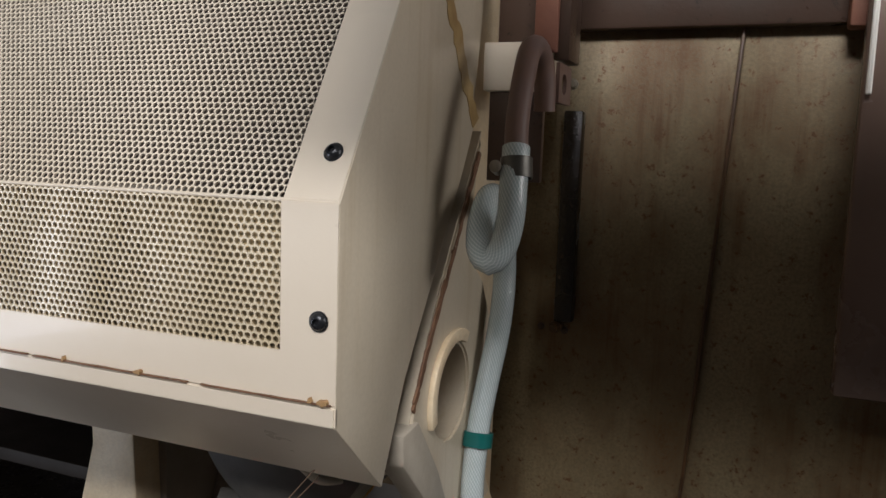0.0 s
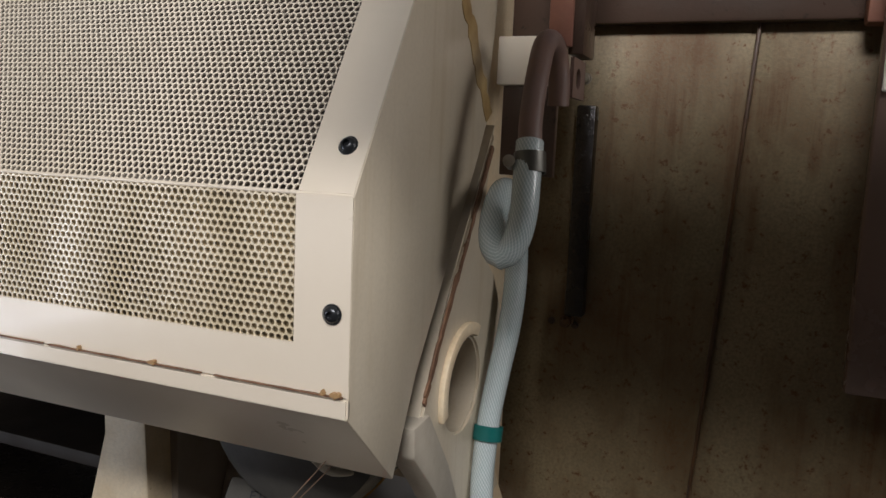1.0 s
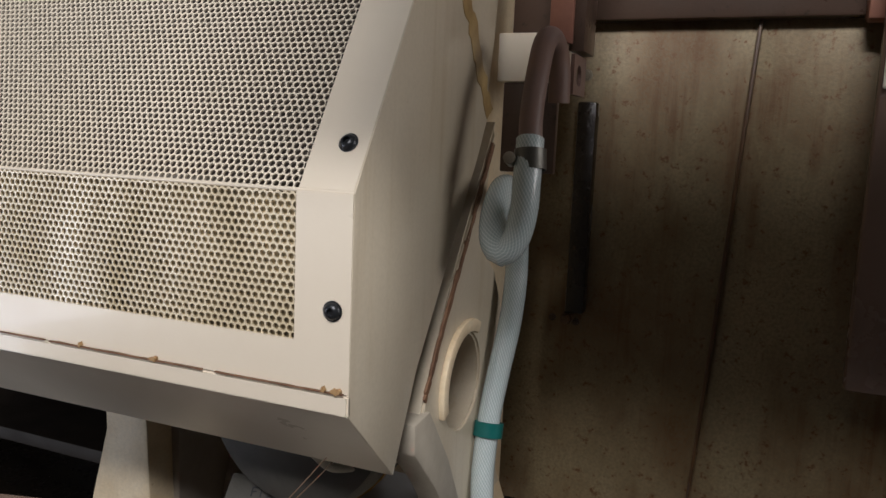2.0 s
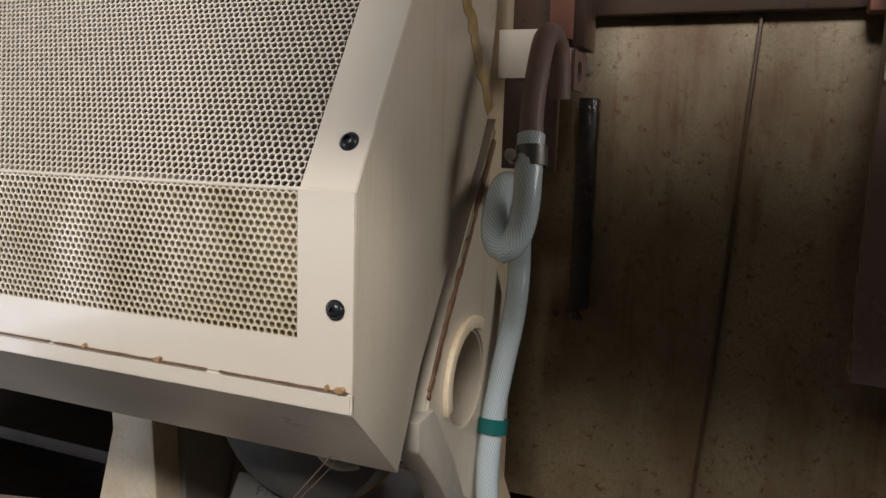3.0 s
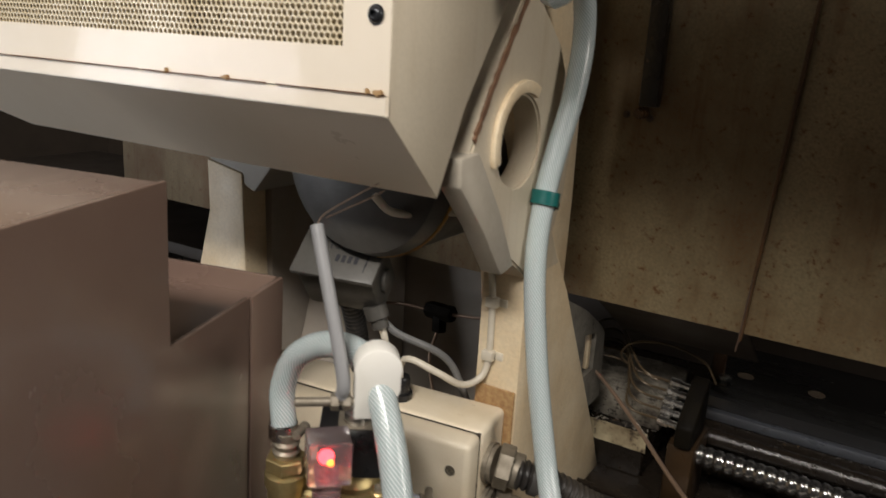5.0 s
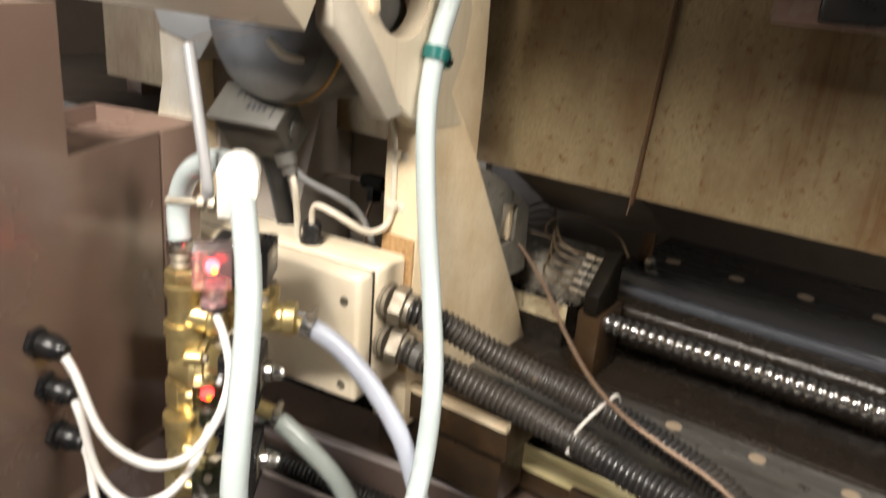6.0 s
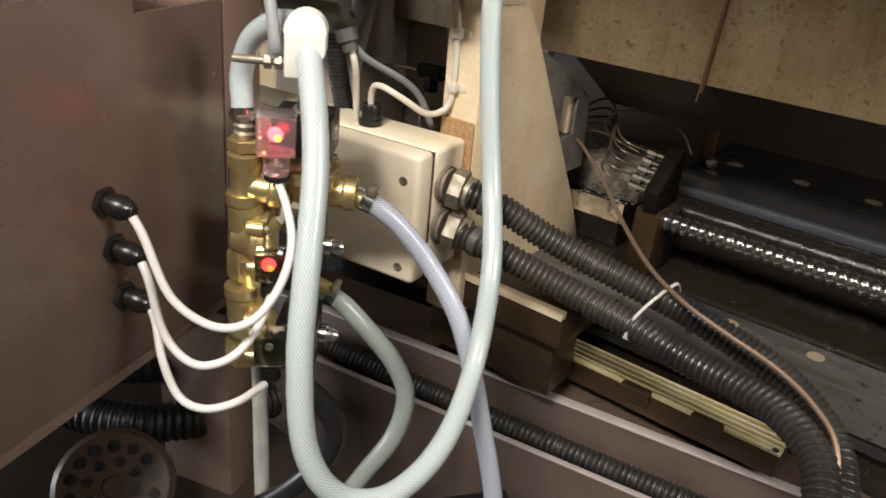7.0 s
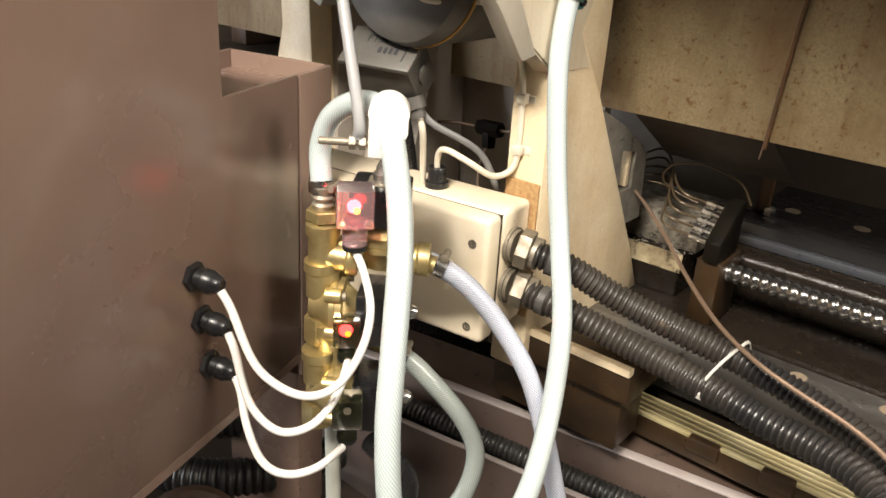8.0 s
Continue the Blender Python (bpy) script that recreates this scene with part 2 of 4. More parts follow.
OILY = material("black_oily_iron", (0.019, 0.0145, 0.0105), 0.25, 0.1, second=(0.011, 0.008, 0.006), scale=25, amount=0.8, spots=(0.08, 0.052, 0.03), spot_scale=120, spot_level=0.62, bump=0.0016)
GUIDE = material("ground_steel_guideway", (0.27, 0.26, 0.24), 0.3, 0.7, second=(0.05, 0.04, 0.032), scale=11, amount=0.95, stretch=(0.35, 2, 1), spots=(0.035, 0.026, 0.018), spot_scale=60, spot_level=0.60, bump=0.0003)
# bluer than the guideway steel beside it, for the narrow lip
GUIDE_BLUE = material("bluish_steel", (0.12, 0.13, 0.15), 0.36, 0.5, second=(0.06, 0.055, 0.055), scale=14, amount=0.9, stretch=(0.3, 2, 1), spots=(0.03, 0.025, 0.02), spot_scale=70, spot_level=0.6, bump=0.0003)
GUIDE_DARK = material("oily_steel_guideway", (0.05, 0.05, 0.052), 0.26, 0.5, second=(0.02, 0.018, 0.016), scale=9, amount=0.8, stretch=(0.3, 2, 1), bump=0.0001)
PLUG = material("guideway_plug", (0.36, 0.28, 0.20), 0.4, 0.3, scale=60, bump=0.0001)
STEEL = material("bright_steel", (0.62, 0.61, 0.59), 0.22, 1.0, second=(0.45, 0.44, 0.42), scale=40, bump=0.0001)
SCREW = material("oiled_screw_steel", (0.36, 0.35, 0.34), 0.17, 0.95, second=(0.20, 0.19, 0.18), scale=30, bump=0.0001)
OLD_STEEL = material("oily_dull_steel", (0.12, 0.115, 0.10), 0.42, 0.6, second=(0.07, 0.065, 0.055), scale=60, bump=0.0003)
DULL_STEEL = material("dull_nickel", (0.30, 0.265, 0.21), 0.5, 0.55, second=(0.17, 0.14, 0.10), scale=70, amount=0.8, bump=0.0004)
BLACK_STEEL = material("black_oxide_screw", (0.03, 0.032, 0.036), 0.3, 0.5, scale=60, bump=0.0001)
BRASS = material("yellow_brass", (0.66, 0.54, 0.27), 0.38, 0.85, second=(0.42, 0.32, 0.14), scale=45, amount=0.9, spots=(0.16, 0.10, 0.04), spot_scale=120, spot_level=0.64, bump=0.0005)
BLACK_PLASTIC = material("black_plastic", (0.009, 0.009, 0.010), 0.32, second=(0.018, 0.017, 0.016), scale=40, bump=0.0002)
CONDUIT = material("dusty_black_conduit", (0.014, 0.014, 0.015), 0.36, second=(0.075, 0.060, 0.043), scale=9, amount=0.4, spots=(0.13, 0.095, 0.065), spot_scale=30, spot_level=0.66, bump=0.0004)
DUCT = material("oily_black_hose", (0.014, 0.014, 0.014), 0.45, second=(0.03, 0.026, 0.02), scale=20, bump=0.0003)
WHITE_CABLE = material("white_pvc_cable", (0.70, 0.68, 0.65), 0.35, second=(0.62, 0.59, 0.55), scale=30, bump=0.0001)
CREAM_CABLE = material("aged_cream_cable", (0.62, 0.57, 0.47), 0.4, second=(0.48, 0.42, 0.33), scale=40, bump=0.0002)
GREY_TUBE = material("grey_plastic_sleeve", (0.25, 0.25, 0.255), 0.4, second=(0.25, 0.25, 0.25), scale=40, bump=0.0002)
GREY_PLASTIC = material("dark_grey_plastic", (0.05, 0.048, 0.045), 0.45, second=(0.09, 0.08, 0.065), scale=40, bump=0.0003)
GREY_CABLE = material("grey_cable", (0.16, 0.16, 0.16), 0.45, scale=40, bump=0.0002)
NYLON = material("white_nylon", (0.84, 0.82, 0.76), 0.4, second=(0.74, 0.71, 0.62), scale=30, bump=0.0001)
TIE = material("aged_nylon", (0.50, 0.48, 0.44), 0.4, second=(0.36, 0.34, 0.30), scale=40, bump=0.0001)
TEAL = material("teal_rubber_clip", (0.008, 0.11, 0.10), 0.35, second=(0.005, 0.07, 0.065), scale=30, bump=0.0002)
PIPE = material("painted_purple_brown_pipe", (0.15, 0.10, 0.09), 0.5, second=(0.20, 0.11, 0.07), scale=25, amount=0.7, bump=0.0003)
RUST_PAINT = material("rust_through_paint", (0.42, 0.27, 0.12), 0.6, second=(0.24, 0.12, 0.05), scale=200, amount=0.9, bump=0.0003)
STAIN = material("oil_stain_on_enamel", (0.44, 0.31, 0.13), 0.4, second=(0.26, 0.16, 0.06), scale=40, amount=0.9, bump=0.0004)
RED_OXIDE = material("red_oxide_bar", (0.27, 0.12, 0.075), 0.55, second=(0.19, 0.075, 0.05), scale=25, amount=0.8, bump=0.0004)
OIL_TUBE = material("brown_oily_tube", (0.09, 0.065, 0.036), 0.4, 0.3, second=(0.08, 0.05, 0.03), scale=40, bump=0.0002)
COPPER = material("dull_copper_tube", (0.30, 0.21, 0.15), 0.4, 0.6, second=(0.18, 0.12, 0.085), scale=40, bump=0.0002)
RUSTY = material("rusted_edge", (0.20, 0.10, 0.05), 0.75, second=(0.09, 0.045, 0.025), scale=60, amount=0.9, spots=(0.45, 0.36, 0.26), spot_scale=120, spot_level=0.62, bump=0.0012)
PAD = material("oil_stained_filter_pad", (0.40, 0.31, 0.17), 0.85, second=(0.04, 0.026, 0.008), scale=9, amount=1.0, grain=0.3, grain_scale=500, bump=0.001, stretch=(2.2, 1, 0.9))
CREAM_STAINED = material("oil_stained_enamel", (0.70, 0.61, 0.45), 0.36, second=(0.44, 0.34, 0.17), scale=9, amount=0.8, bump=0.0002, coat=0.15, stretch=(2.2, 1, 0.9))
# grime streaks and spots, on a base darkened for the side's weaker light
CREAM_SIDE = material("grimy_shaded_enamel", (0.62, 0.55, 0.43), 0.36, second=(0.50, 0.42, 0.30), scale=4, amount=0.8, spots=(0.36, 0.26, 0.14), spot_scale=90, spot_level=0.71, grain=0.12, bump=0.0003, coat=0.15, streaks=(0.42, 0.33, 0.20), streak_amount=0.55)
# dark brown; shade behind the holes and under the cabinet is put into it
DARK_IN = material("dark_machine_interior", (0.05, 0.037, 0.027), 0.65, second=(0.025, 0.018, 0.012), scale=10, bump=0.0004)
CHIPPED = material("chipped_oily_cream", (0.50, 0.42, 0.27), 0.5, second=(0.12, 0.08, 0.04), scale=30, amount=1.0, spots=(0.05, 0.035, 0.022), spot_scale=60, spot_level=0.54, bump=0.0008)
GRIME = material("black_grimy_block", (0.006, 0.005, 0.004), 0.5, second=(0.010, 0.008, 0.005), scale=50, amount=0.8, spots=(0.035, 0.025, 0.016), spot_scale=160, spot_level=0.68, bump=0.001, spec=0.04)
DIRTY = material("dirty_oily_pale_casting", (0.27, 0.245, 0.20), 0.4, second=(0.06, 0.048, 0.036), scale=45, amount=1.0, spots=(0.022, 0.017, 0.012), spot_scale=130, spot_level=0.55, bump=0.0012)
GUSSET = material("bare_cream_grey_casting", (0.42, 0.38, 0.31), 0.55, second=(0.32, 0.28, 0.22), scale=30, amount=0.7, bump=0.0006)
INNER = material("grey_brown_inner", (0.34, 0.30, 0.26), 0.6, second=(0.24, 0.21, 0.17), scale=10, amount=0.8, bump=0.0004)
ORANGE = material("orange_gasket", (0.50, 0.26, 0.05), 0.5, scale=50, bump=0.0002)
INK = material("black_ink", (0.02, 0.02, 0.025), 0.6, scale=50, bump=0.0)
SCALE_COVER = material("oily_cream_strip", (0.52, 0.46, 0.27), 0.42, second=(0.36, 0.29, 0.13), scale=20, amount=0.8, spots=(0.10, 0.06, 0.02), spot_scale=50, spot_level=0.66, bump=0.0003)
EDGE = material("worn_grey_edge", (0.40, 0.35, 0.33), 0.4, 0.1, second=(0.24, 0.20, 0.18), scale=30, bump=0.0003)
FLOOR = material("concrete_floor", (0.16, 0.15, 0.14), 0.7, second=(0.11, 0.10, 0.095), scale=5, amount=0.8, spots=(0.05, 0.045, 0.04), spot_scale=12, bump=0.001)
PLASTER = material("workshop_plaster", (0.22, 0.21, 0.19), 0.8, second=(0.17, 0.165, 0.15), scale=2, amount=0.7, bump=0.0008)
CLEAR_RED = clear("clear_connector_plastic", (0.98, 0.74, 0.76), 0.2)
CLEAR_DARK = clear("smoked_connector_plastic", (0.10, 0.11, 0.06), 0.15)
LED = glow("red_indicator_light", (1.0, 0.02, 0.025), 14.0)
LED_CORE = glow("orange_indicator_light", (1.0, 0.25, 0.03), 4.0)
HOSE = hose_material("clear_braided_hose", (0.36, 0.43, 0.425), (0.64, 0.67, 0.68))
HOSE_BLUE = hose_material("bluish_braided_hose", (0.33, 0.36, 0.43), (0.66, 0.68, 0.76))
HOSE_GREY = hose_material("greyish_braided_hose", (0.24, 0.27, 0.25), (0.38, 0.42, 0.40))

# ---------------- the workshop that closes the place ----------------
for name, b, mt in (
    ("floor", (-3, -2.5, -0.1, 3, 3, 0), FLOOR), ("ceiling", (-3, -2.5, 2.9, 3, 3, 3.0), PLASTER),
    ("wall_north", (-3, 3, 0, 3, 3.1, 2.9), PLASTER), ("wall_south", (-3, -2.6, 0, 3, -2.5, 2.9), PLASTER),
    ("wall_west", (-3.1, -2.5, 0, -3, 3, 2.9), PLASTER), ("wall_east", (3, -2.5, 0, 3.1, 3, 2.9), PLASTER)):
    ob = part(name, box(*b), mt, smooth=0)
    tagged(ob, "plain grey workshop " + name.split("_")[0], name.split("_")[0], kind="structure")

# ---------------- sheet-metal rear guard of the machine ----------------
WALL_Y = 1.036
guard = thing("rear_guard", "rust-stained galvanised sheet rear guard with vertical seam", "machine guard")
for poly in ([(-0.75, 1.342), (0.1995, 1.342), (0.2399, 2.05), (-0.75, 2.05)], [(0.2015, 1.342), (0.95, 1.342), (0.95, 2.05), (0.2419, 2.05)]):
    part("panel", prism(poly, "y", WALL_Y, WALL_Y + 0.003, 0.0008), WALL, guard)
part("seam_fold", prism([(0.1980, 1.335), (0.2015, 1.335), (0.2419, 2.05), (0.2384, 2.05)], "y", WALL_Y - 0.006, WALL_Y, 0.0008), BROWN_RUST, guard, "dark rusty seam fold")
part("bottom_fold", box(-0.75, WALL_Y + 0.003, 1.342, 0.95, WALL_Y + 0.03, 1.345), WALL, guard)
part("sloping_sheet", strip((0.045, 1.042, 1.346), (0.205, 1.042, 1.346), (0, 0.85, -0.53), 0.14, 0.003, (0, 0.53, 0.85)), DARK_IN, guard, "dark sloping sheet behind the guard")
part("hanging_wire", sweep([(0.2030, WALL_Y - 0.008, 1.40), (0.2000, WALL_Y - 0.008, 1.345), (0.1980, WALL_Y - 0.007, 1.325)], 0.0009, 0.006, 6), BROWN_DARK, guard)
for x, z in ((0.077, 1.781), (0.082, 1.540), (0.058, 1.542)):
    k = 0.75 if z > 1.6 else 0.5
    part("bolt", join(lathe([(0, k * 0.0075), (0.0012 * k, 0.0075 * k), (0.0012 * k, 0.005 * k), (0.004 * k, 0.0048 * k), (0.0045 * k, 0.002 * k)], (x, WALL_Y, z), (0, -1, 0), 16)), DULL_STEEL if z > 1.6 else BROWN_DARK, guard)
cowl = thing("rail_cowl", "dark horizontal rail across the top of the rear guard", "rail")
part("rail", box(-0.75, WALL_Y - 0.018, 1.829, 0.95, WALL_Y - 0.001, 1.90, 0.003), BROWN_DARK, cowl)
part("slider", box(0.306, WALL_Y - 0.042, 1.822, 0.362, WALL_Y - 0.019, 1.88, 0.003), RED_OXIDE, cowl, "red oxide slide block")
part("bolt", hexbar((0.327, WALL_Y - 0.030, 1.822), (0, 0, -1), 0.011, 0.006), BLACK_STEEL, cowl)
door = thing("sliding_door", "brown painted sliding guard door with a pale edge strip", "machine door")
part("leaf", box(0.315, 0.955, 1.53, 0.95, 0.975, 1.92, 0.004), BROWN, door)
part("edge_strip", box(0.317, 0.948, 1.765, 0.321, 0.954, 1.92, 0.001, 1), NYLON, door)
part("seal", box(0.352, 0.949, 1.535, 0.40, 0.954, 1.580, 0.004), BLACK_PLASTIC, door, "black rounded rubber seal")
# unseen panel on hangers, added to keep the ceiling lamp off the rear guard
blocker = thing("shade_panel", "unseen brown panel added to shade the rear guard", "machine guard")
part("panel", box(0.06, 0.44, 1.880, 1.3, 0.46, 2.08, 0.003), BROWN, blocker)
for x in (0.35, 1.25):
    part("hanger", box(x, 0.447, 2.0805, x + 0.03, 0.453, 2.8995), BROWN_DARK, blocker)
lintel = thing("machine_roof", "dark sheet roof panel over the machine space", "machine guard")
part("sheet", box(-1.3, WALL_Y - 0.02, 2.051, 0.95, 1.9, 2.06), BROWN_DARK, lintel)

# ---------------- perforated cover ----------------


def ragged(line, width, seed):
    """The outline of an uneven band along a line of (u, v)."""
    rr = random.Random(seed)
    pts = []
    for (a, b), (c, d) in zip(line, line[1:]):
        for k in range(14):
            pts.append((a + (c - a) * k / 14, b + (d - b) * k / 14))
    pts.append(line[-1])
    dx, dy = line[-1][0] - line[0][0], line[-1][1] - line[0][1]
    ln = math.hypot(dx, dy)
    nx, ny = -dy / ln, dx / ln
    one = [(u + nx * width * rr.uniform(0.15, 0.6), v + ny * width * rr.uniform(0.15, 0.6)) for u, v in pts]
    two = [(u - nx * width * rr.uniform(0.15, 0.6), v - ny * width * rr.uniform(0.15, 0.6)) for u, v in pts]
    return one + two[::-1]


COVER_X = 0.040
FRONT = 0.652
cover = thing("machine_cover", "cream enamelled machine cover with perforated front, stained", "machine cover")
BACK_LEFT = -0.62
# outline of the cover in y and z: lower lip, vertical front, sloping upper front
side = [(0.713, 1.499), (0.652, 1.557), (0.653, 1.682), (0.765, 1.872), (0.772, 1.872), (0.807, 1.804), (0.862, 1.733), (0.842, 1.70), (0.791, 1.627), (0.744, 1.561)]
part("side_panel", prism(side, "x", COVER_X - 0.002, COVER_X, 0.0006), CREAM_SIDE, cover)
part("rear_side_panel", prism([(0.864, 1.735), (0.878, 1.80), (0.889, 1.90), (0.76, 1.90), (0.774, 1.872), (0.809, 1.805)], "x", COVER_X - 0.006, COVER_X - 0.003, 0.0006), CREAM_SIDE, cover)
part("stained_joint", prism(ragged([(0.862, 1.735), (0.807, 1.808), (0.770, 1.872)], 0.019, 3), "x", COVER_X - 0.0005, COVER_X + 0.0006), STAIN, cover, "brown oil-stained joint of the side panels")
SLOPE = Vector((0, 0.112, 0.190)).normalized()
SLOPE_N = Vector((0, -SLOPE.z, SLOPE.y))


FOLD = Vector((0, 0.653, 1.682))
END = Vector((0, 0.765, 1.872))
part("bottom_flange", strip((BACK_LEFT, FRONT, 1.5700), (COVER_X - 0.0005, FRONT, 1.5700), (0, 0, 1), 0.0272, 0.002, (0, -1, 0), 0), CREAM, cover)
part("lower_rim", strip((BACK_LEFT, FRONT - 0.0015, 1.557), (COVER_X, FRONT - 0.0015, 1.557), (0, 0, 1), 0.0123, 0.004, (0, -1, 0), 0.001), CREAM, cover)
part("side_flange", strip((0.0036, FRONT, 1.5972), (0.0036, FRONT, 1.6815), (1, 0, 0), 0.0359, 0.002, (0, -1, 0), 0), CREAM, cover)
part("upper_side_flange", strip(FOLD + Vector((0.0036, 0, 0.0006)), END + Vector((0.0036, 0, 0)), (1, 0, 0), 0.0361, 0.002, SLOPE_N), CREAM, cover)
low = prism([(BACK_LEFT, 0), (COVER_X - 0.001, 0), (COVER_X - 0.001, 0.0842), (-0.44, 0.0842), (-0.50, 0.06), (BACK_LEFT, 0.03)], "z", -0.002, 0)
d = Vector((0, 0.061, -0.058)).normalized()
nn = Vector((0, d.z, -d.y))
low.transform(Matrix(((1, 0, 0, 0), (0, d.y, nn.y, FRONT), (0, d.z, nn.z, 1.5568), (0, 0, 0, 1))))
bmesh.ops.recalc_face_normals(low, faces=low.faces)
part("lower_apron", low, CREAM, cover)
part("top_panel", box(BACK_LEFT, 0.766, 1.870, COVER_X, 0.89, 1.872), CREAM, cover)
part("left_panel", prism(side, "x", BACK_LEFT - 0.002, BACK_LEFT), CREAM, cover)


def perforated(x0, x1, length, origin, up, normal, sheet, pitch=0.0048, r=0.00195, thick=0.0012):
    """A sheet with round holes on a triangular grid, every hole cut through."""
    up, normal = Vector(up), Vector(normal)
    verts, faces = [], []
    rows = int(length / (pitch * math.sqrt(3) / 2))
    cols = int((x1 - x0) / pitch)
    a = pitch / math.sqrt(3)
    outer = []
    for k in range(12):
        ang = math.pi / 6 * k + math.pi / 6
        rr = a if k % 2 == 0 else pitch / 2
        outer.append((rr * math.cos(ang), rr * math.sin(ang)))
    inner = [(r * math.cos(math.pi / 6 * k + math.pi / 6), r * math.sin(math.pi / 6 * k + math.pi / 6)) for k in range(12)]
    for j in range(rows + 1):
        for i in range(cols + 1):
            cx = x1 - pitch * (i + 0.5 * (j % 2)) - pitch / 2
            cz = pitch * 0.45 + j * pitch * math.sqrt(3) / 2
            base = len(verts)
            for lst, dep in ((outer, 0), (inner, 0), (inner, thick)):
                for u, v in lst:
                    verts.append(Vector(origin) + Vector((cx + u, 0, 0)) + up * min(max(cz + v, 0), length) - normal * dep)
            for k in range(12):
                m = (k + 1) % 12
                faces.append((base + k, base + m, base + 12 + m, base + 12 + k))
                faces.append((base + 12 + k, base + 12 + m, base + 24 + m, base + 24 + k))
    me = bpy.data.meshes.new("perforated_sheet")
    me.from_pydata([tuple(v) for v in verts], [], faces)
    me.materials.append(sheet)
    ob = new("perforated_sheet", me)
    ob.parent = cover
    return ob


perforated(-0.40, 0.0048, 0.0860, (0, FRONT + 0.0012, 1.5965), (0, 0, 1), (0, -1, 0), CREAM_STAINED)
perforated(-0.40, 0.0048, 0.219, FOLD + Vector((0, 0.0010, 0.0006)), SLOPE, SLOPE_N, CREAM)
part("plain_sheet", box(BACK_LEFT, FRONT + 0.0005, 1.598, -0.402, FRONT + 0.0025, 1.681), CREAM, cover)
part("plain_sheet", strip(FOLD + Vector((BACK_LEFT, 0, 0)), END + Vector((BACK_LEFT, 0, 0)), (1, 0, 0), 0.218, 0.002, SLOPE_N), CREAM, cover)
part("filter_pad", box(BACK_LEFT + 0.01, FRONT + 0.0045, 1.575, 0.034, FRONT + 0.016, 1.680, 0.002), PAD, cover, "oil-stained yellow-brown filter pad behind the holes")
# dark sheet added behind the upper holes, its colour stands for shade inside
part("dark_backing", strip(FOLD + Vector((BACK_LEFT + 0.01, 0.07, 0.0)), END + Vector((BACK_LEFT + 0.01, 0.07, 0)), (1, 0, 0), 0.65, 0.002, SLOPE_N), DARK_IN, cover)


part("fold_edge", sweep([(BACK_LEFT, 0.6542, 1.682), (-0.3, 0.6542, 1.682), (0.0, 0.6542, 1.682), (0.0392, 0.6542, 1.682)], 0.0013, 0.05, 12), CREAM, cover)
for x0, x1, sd in ((BACK_LEFT + 0.02, -0.19, 21), (-0.185, -0.06, 22), (-0.05, 0.037, 23)):
    part("joint_line", prism(ragged([(x0, 1.5702), (x1, 1.5702)], 0.0008, sd), "y", FRONT - 0.0026, FRONT - 0.0004), RUSTY, cover, "brown dirt line along the joint of the rim")
rng = random.Random(5)
for x, w in ((0.0325, 0.004), (0.0245, 0.0016), (-0.097, 0.004), (-0.158, 0.0012)):
    pts = [(x + w * rng.uniform(0.5, 1.0) * math.cos(a), 1.5712 + 0.0016 * rng.uniform(0.4, 1.6) * math.sin(a)) for a in (k * math.pi / 6 for k in range(12))]
    part("rust_spot", prism(pts, "y", FRONT - 0.0030, FRONT - 0.0002), RUST_PAINT, cover)


def button_screw(p, n, parent, r=0.0052, name="button_screw"):
    n = Vector(n).normalized()
    prof = [(0, r * 1.15), (0.0008, r * 1.15), (0.0008, r), (0.0022, r * 0.92), (0.0036, r * 0.62), (0.0038, r * 0.42), (0.0016, r * 0.40), (0.0016, 0.0001)]
    return part(name, lathe(prof, p, n, 18), BLACK_STEEL, parent)


button_screw((0.0285, FRONT, 1.6165), (0, -1, 0), cover)
button_screw(FOLD + SLOPE * 0.031 + Vector((0.0265, 0, 0)), SLOPE_N, cover)
button_screw(FOLD + SLOPE * 0.16 + Vector((0.0265, 0, 0)), SLOPE_N, cover)

# ---------------- casting that carries the cover ----------------
COLUMN = (-0.007, 0.014, -0.004)
casting = thing("machine_column", "cream painted cast column with bored boss and flared legs", "machine frame", at=COLUMN)
PX = 0.045
leg_plate = [(0.8625, 1.07), (1.142, 1.07), (1.10, 1.149), (0.964, 1.368), (0.908, 1.442), (0.880, 1.452), (0.8625, 1.425)]
boss_plate = [(0.862, 1.405), (0.930, 1.405), (0.905, 1.442), (0.922, 1.475), (0.930, 1.52), (0.915, 1.565), (0.885, 1.61), (0.845, 1.64),
              (0.86, 1.70), (0.872, 1.735), (0.80, 1.632), (0.757, 1.56), (0.740, 1.525), (0.772, 1.485), (0.815, 1.436)]


